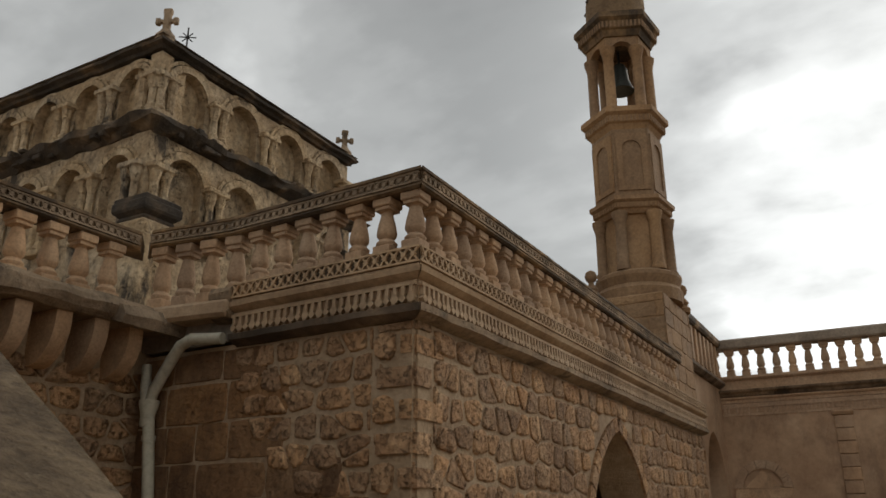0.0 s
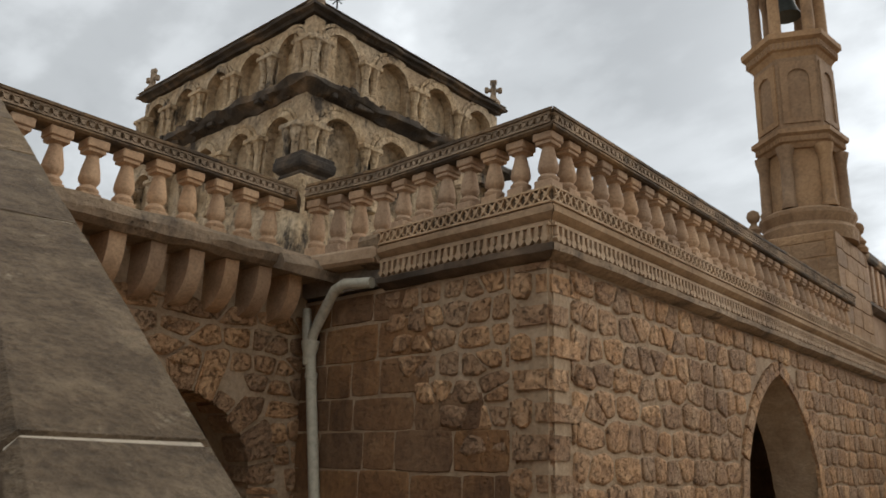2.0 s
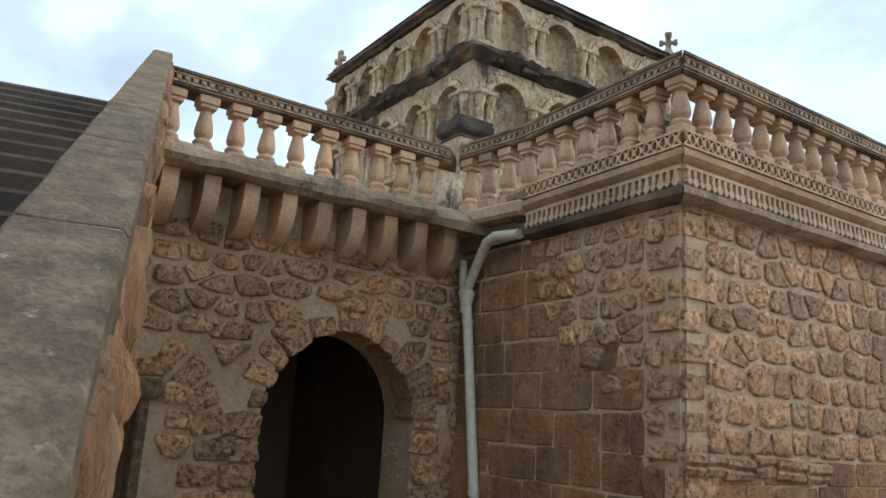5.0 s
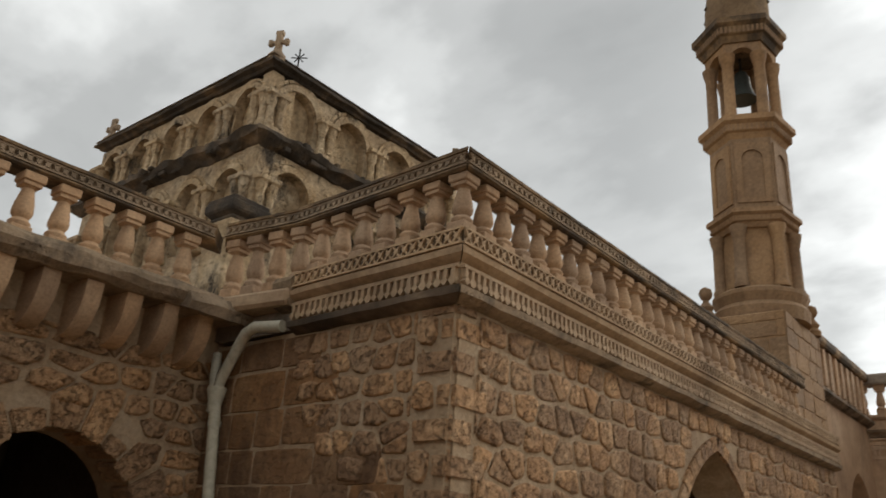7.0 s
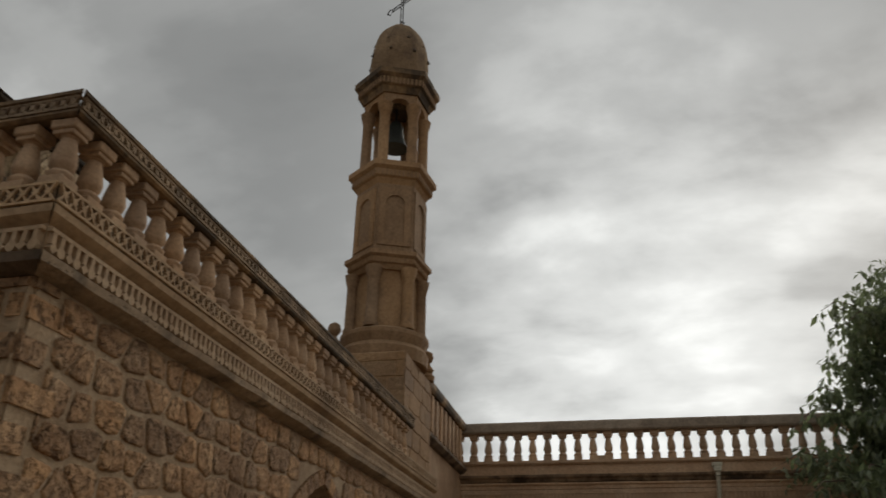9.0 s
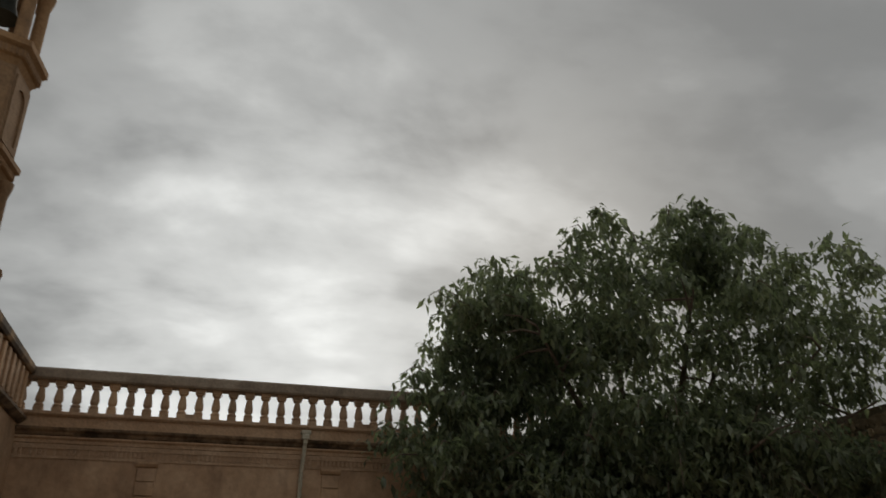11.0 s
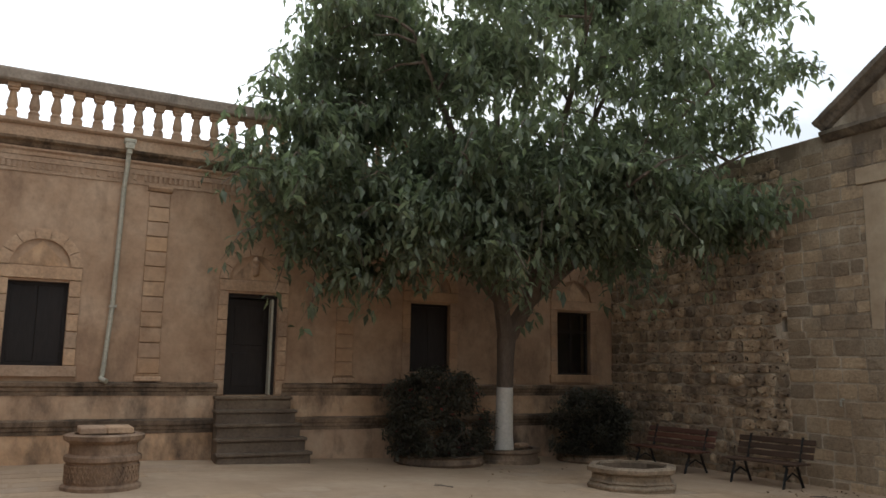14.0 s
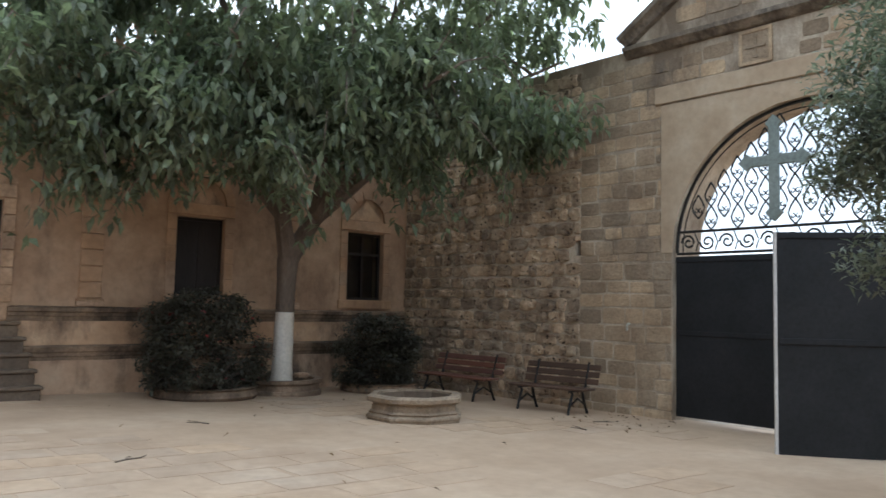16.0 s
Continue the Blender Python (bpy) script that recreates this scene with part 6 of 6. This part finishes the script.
while z < 4.2:
    h = min(rng.uniform(0.2, 0.27) if z > 2.3 else rng.uniform(0.28, 0.34), 4.21 - z)
    a, c = (0.4, 0.15) if k % 2 else (0.23, 0.34)
    bm = boxes((0, a * rng.uniform(0.85, 1.15), 0, c, z + 0.014, z + h - 0.014))
    bmesh.ops.bevel(bm, geom=list(bm.edges), offset=0.035, segments=2, affect="EDGES")
    push = rng.uniform(0.008, 0.02)
    for v in bm.verts:
        if v.co.x < 0.06:
            v.co.x -= push
        if v.co.y < 0.06:
            v.co.y -= push
        v.co += Vector((0.012 * noise.noise(v.co * 8), 0.012 * noise.noise(v.co * 9), 0.012 * noise.noise(v.co * 7)))
    part("quoin", bm, M_RUBBLE, wall_east, smooth=True)
    if c < 0.2:
        ob = new("quoin", rng.choice(SET_RUBBLE if z > 2.3 else SET_BLOCK))
        ob.parent = wall_south
        ob.matrix_basis = Matrix.Translation((-0.255, 0, z + h / 2)) @ Matrix.Diagonal((0.19, rng.uniform(0.03, 0.045), h - 0.026, 1))
    z, k = z + h, k + 1
for u0, u1, dz in ((-0.02, 0.4, 0.0), (0.42, 0.74, -0.02), (0.77, 1.02, 0.012), (1.05, 1.4, -0.01), (1.42, 1.75, -0.03)):
    part("band_stone", sweep(bmesh.new(), [(0.01, 2.27 + dz), (-0.03, 2.28 + dz), (-0.055, 2.32 + dz), (-0.035, 2.345 + dz), (-0.065, 2.375 + dz), (-0.065, 2.42 + dz), (0.01, 2.445 + dz)], u0, u1, 8, 0.022), M_RUBBLE, wall_east, "broken moulded band stone")
pts = [(3.4 + 2.5 * i / 18, R_ARCH(3.4 + 2.5 * i / 18)) for i in range(19)]
for (a, za), (b, zb) in zip(pts, pts[1:]):
    way = Vector((b - a, 0, zb - za)).normalized()
    nrm = Vector((-way.z, 0, way.x))
    c = [Vector((a, 0, za)) + way * 0.005, Vector((b, 0, zb)) - way * 0.005]
    bm = bmesh.new()
    f = [bm.verts.new((v.x, -0.035, v.z)) for v in (c[0], c[1], c[1] + nrm * 0.15, c[0] + nrm * 0.15)]
    k = [bm.verts.new((v.co.x, 0.01, v.co.z)) for v in f]
    bm.faces.new(f)
    for i in range(4):
        bm.faces.new((f[i], k[i], k[(i + 1) % 4], f[(i + 1) % 4]))
    part("voussoir", bm, M_RUBBLE, wall_east)


def rubble_zone(u, z):
    return u > (-1.5 - 0.47 * (z - 3.35) if z > 3.35 else -0.3 - 1.6 * (z - 2.6)) and z > 2.5


cells = rubble_cells(-2.2, -0.355, 2.42, 4.22, 0.205, 0.245, 33, lambda u: 0.36)
lay_rubble(cells, wall_south, M_RUBBLE, M_RUBBLE_JOINED, lambda u, z: True, lambda u, z, w, h: not rubble_zone(u, z), lambda u: 0.036, (0.008, 0.026), 33)
rows = coursed(-2.95, -0.355, -0.1, 4.22, lambda z: 0.33, lambda z: 0.52, lambda u, z, w, h: rubble_zone(u - 0.32, z), 34, 0.012, (0.006, 0.014), 0.004)
lay_stones(rows, wall_south, SET_BLOCK, M_RUBBLE_JOINED, lambda u, z: True)


def skip_balcony(u, z, w, h):
    if z < 2.54:
        arch = -1.9 - 0.26 - 0.3 * w < u < -0.34 + 0.26 + 0.3 * w
    else:
        arch = (u + 1.12) ** 2 + (z - 2.54) ** 2 < (1.0 + 0.1 * w) ** 2
    old = u > -3.4 and z > 1.9 and 0.83 < math.hypot(u + 3.2, z - 2.1) < 1.13
    return arch or old or -3.5 - 0.3 * w < u < -2.8 + 0.3 * w and z < 2.78


cells = rubble_cells(-4.2, 0.28, -0.1, 4.12, 0.205, 0.255, 35, lambda u: 0.4)
lay_rubble(cells, wall_balcony, M_RUBBLE, M_RUBBLE_JOINED, lambda u, z: z > 1.6 and u > -3.5, skip_balcony, lambda u: 0.04, (0.012, 0.045), 35)
rng = random.Random(14)
cut = 0.0
while cut < math.pi - 0.01:
    step = min(rng.uniform(0.2, 0.38), math.pi - cut)
    if math.pi - cut - step < 0.15:
        step = math.pi - cut
    bm = bmesh.new()
    ring_stones(bm, -1.12, 0.775 - rng.uniform(0.0, 0.06), 1.0 + rng.uniform(-0.1, 0.1), 2.54, cut, cut + step, 1, rng.uniform(0.02, 0.05), 0.022)
    for v in bm.verts:
        if v.co.y > 0:
            v.co.y = 0.3
        v.co.x += rng.uniform(-0.018, 0.018)
        v.co.z += rng.uniform(-0.018, 0.018)
    bmesh.ops.bevel(bm, geom=list(bm.edges), offset=0.016, segments=2, affect="EDGES")
    part("voussoir", bm, M_RUBBLE, wall_balcony, smooth=True)
    cut += step
# haunch of an older, blocked arch over the small door
for k in range(5):
    bm = bmesh.new()
    ring_stones(bm, -3.2, 0.79 + rng.uniform(-0.03, 0.03), 1.1 + rng.uniform(-0.05, 0.06), 2.1, 0.0 + 0.235 * k, 0.235 * (k + 1), 1, rng.uniform(0.025, 0.045), 0.025)
    for v in bm.verts:
        v.co.x += rng.uniform(-0.014, 0.014)
        v.co.z += rng.uniform(-0.014, 0.014)
    bmesh.ops.bevel(bm, geom=list(bm.edges), offset=0.014, segments=2, affect="EDGES")
    part("voussoir", bm, M_RUBBLE, wall_balcony, "large stone of a blocked older arch", smooth=True)
rng = random.Random(3)
for u0, u1 in ((-2.2, -1.91), (-0.33, -0.06)):
    z = -0.1
    while z < 2.5:
        h = min(rng.uniform(0.2, 0.3), 2.53 - z)
        ob = new("stone", rng.choice(SET_RUBBLE))
        ob.parent = wall_balcony
        ob.matrix_basis = Matrix.Translation(((u0 + u1) / 2, 0, z + h / 2)) @ Matrix.Diagonal((u1 - u0 + rng.uniform(0.0, 0.09), 0.05, h - 0.018, 1))
        z += h


def skip_gate(u, z, w, h):
    if -7.7 - w / 2 < u < -7.1 + w / 2 and 5.6 < z < 6.3:
        return True
    return z + h / 2 > gable(u - w / 2) - 0.1 or z + h / 2 > gable(u + w / 2) - 0.1 or 6.26 < z + h / 2 and z - h / 2 < 6.52 and u > -9.95


rows = []
for k, (u0, u1, z0, z1) in enumerate(((-11.0, -8.97, -0.4, 2.62), (-11.0, -9.18, 2.62, 5.64), (-4.23, 1.0, -0.4, 2.62), (-3.88, 1.0, 2.62, 5.64), (-11.0, 1.0, 5.64, 8.5))):
    rows += coursed(u0, u1, z0, z1, lambda z: 0.275, lambda z: 0.43, skip_gate, 41 + k, 0.027, (0.008, 0.018), 0.004)
lay_stones(rows, wall_gate, SET_GATE, M_GATESTONE_JOINED, lambda u, z: u < -3.0)
rows = coursed(-16.38, -10.98, -0.4, 6.3, lambda z: 0.24, lambda z: 0.3, lambda u, z, w, h: -11.14 < u and 2.62 < z < 2.98, 42, 0.02, (0.01, 0.085), 0.09, 0.38)
lay_stones(rows, wall_gate, SET_PITTED, M_PITTED_JOINED, lambda u, z: u > -13.4)

# blocks of the tower base and of the vaulted passage
rows = coursed(-0.9, 0.9, 4.76, 6.4, lambda z: 0.27, lambda z: 0.5, lambda *a: False, 3, 0.012, (0.012, 0.018), 0.0, 0.2)
lay_stones(rows, tower, SET_TOWER, M_TOWER, lambda u, z: True, pose(0.62, 0, 0, 0, 0, 90))
rows = coursed(-0.66, 0.62, 4.76, 6.4, lambda z: 0.27, lambda z: 0.45, lambda *a: False, 4, 0.012, (0.012, 0.018), 0.0, 0.2)
lay_stones(rows, tower, SET_TOWER, M_TOWER, lambda u, z: True, pose(0, -0.9, 0))
rows = coursed(1.0, 8.0, -0.1, 4.2, lambda z: 0.42, lambda z: 0.6, lambda *a: False, 6, 0.02, (0.015, 0.03), 0.01, 0.3)
lay_stones(rows, wall_inner, SET_INNER, M_ASHLAR, lambda u, z: True, pose(-3.2, 0, 0, 0, 0, 90))

# walls that close the place behind the camera
structure("wall_back", boxes((-9, 18.3, -14.4, -14.0, -0.8, 5.0)), M_GATESTONE, "plain stone wall closing the courtyard")

# paving slabs that still show between the worn stretches of the courtyard
prng = random.Random(52)
ME_SLABS = []
for k in range(6):
    bm = boxes((-0.385 + prng.uniform(0, 0.03), 0.385, -0.255 + prng.uniform(0, 0.03), 0.255, -0.03, 0.004))
    for v in bm.verts:
        v.co.x += prng.uniform(-0.012, 0.012)
        v.co.y += prng.uniform(-0.012, 0.012)
    ME_SLABS.append(finish("paving_slab", bm, M_SLABS))
count = 0
for r in range(22):
    for c in range(17):
        x, y = 3.0 + 0.79 * (c + 0.5 * (r % 2)), 4.6 + 0.53 * r
        worn = noise.noise((x * 0.35, y * 0.35, 2.0)) + 0.35 * noise.noise((x * 1.3, y * 1.3, 5.0)) + (0.1 if x < 9 else -0.2)
        if worn < 0.02 or count > 220 or y > 15.4:
            continue
        count += 1
        slab = new("paving_slab", ME_SLABS[prng.randrange(6)])
        slab.parent = ground
        slab.matrix_basis = Matrix.Translation((x, y, ground_z(x))) @ Matrix.Rotation(math.atan(0.0255) if x > 6 else 0.0, 4, "Y")
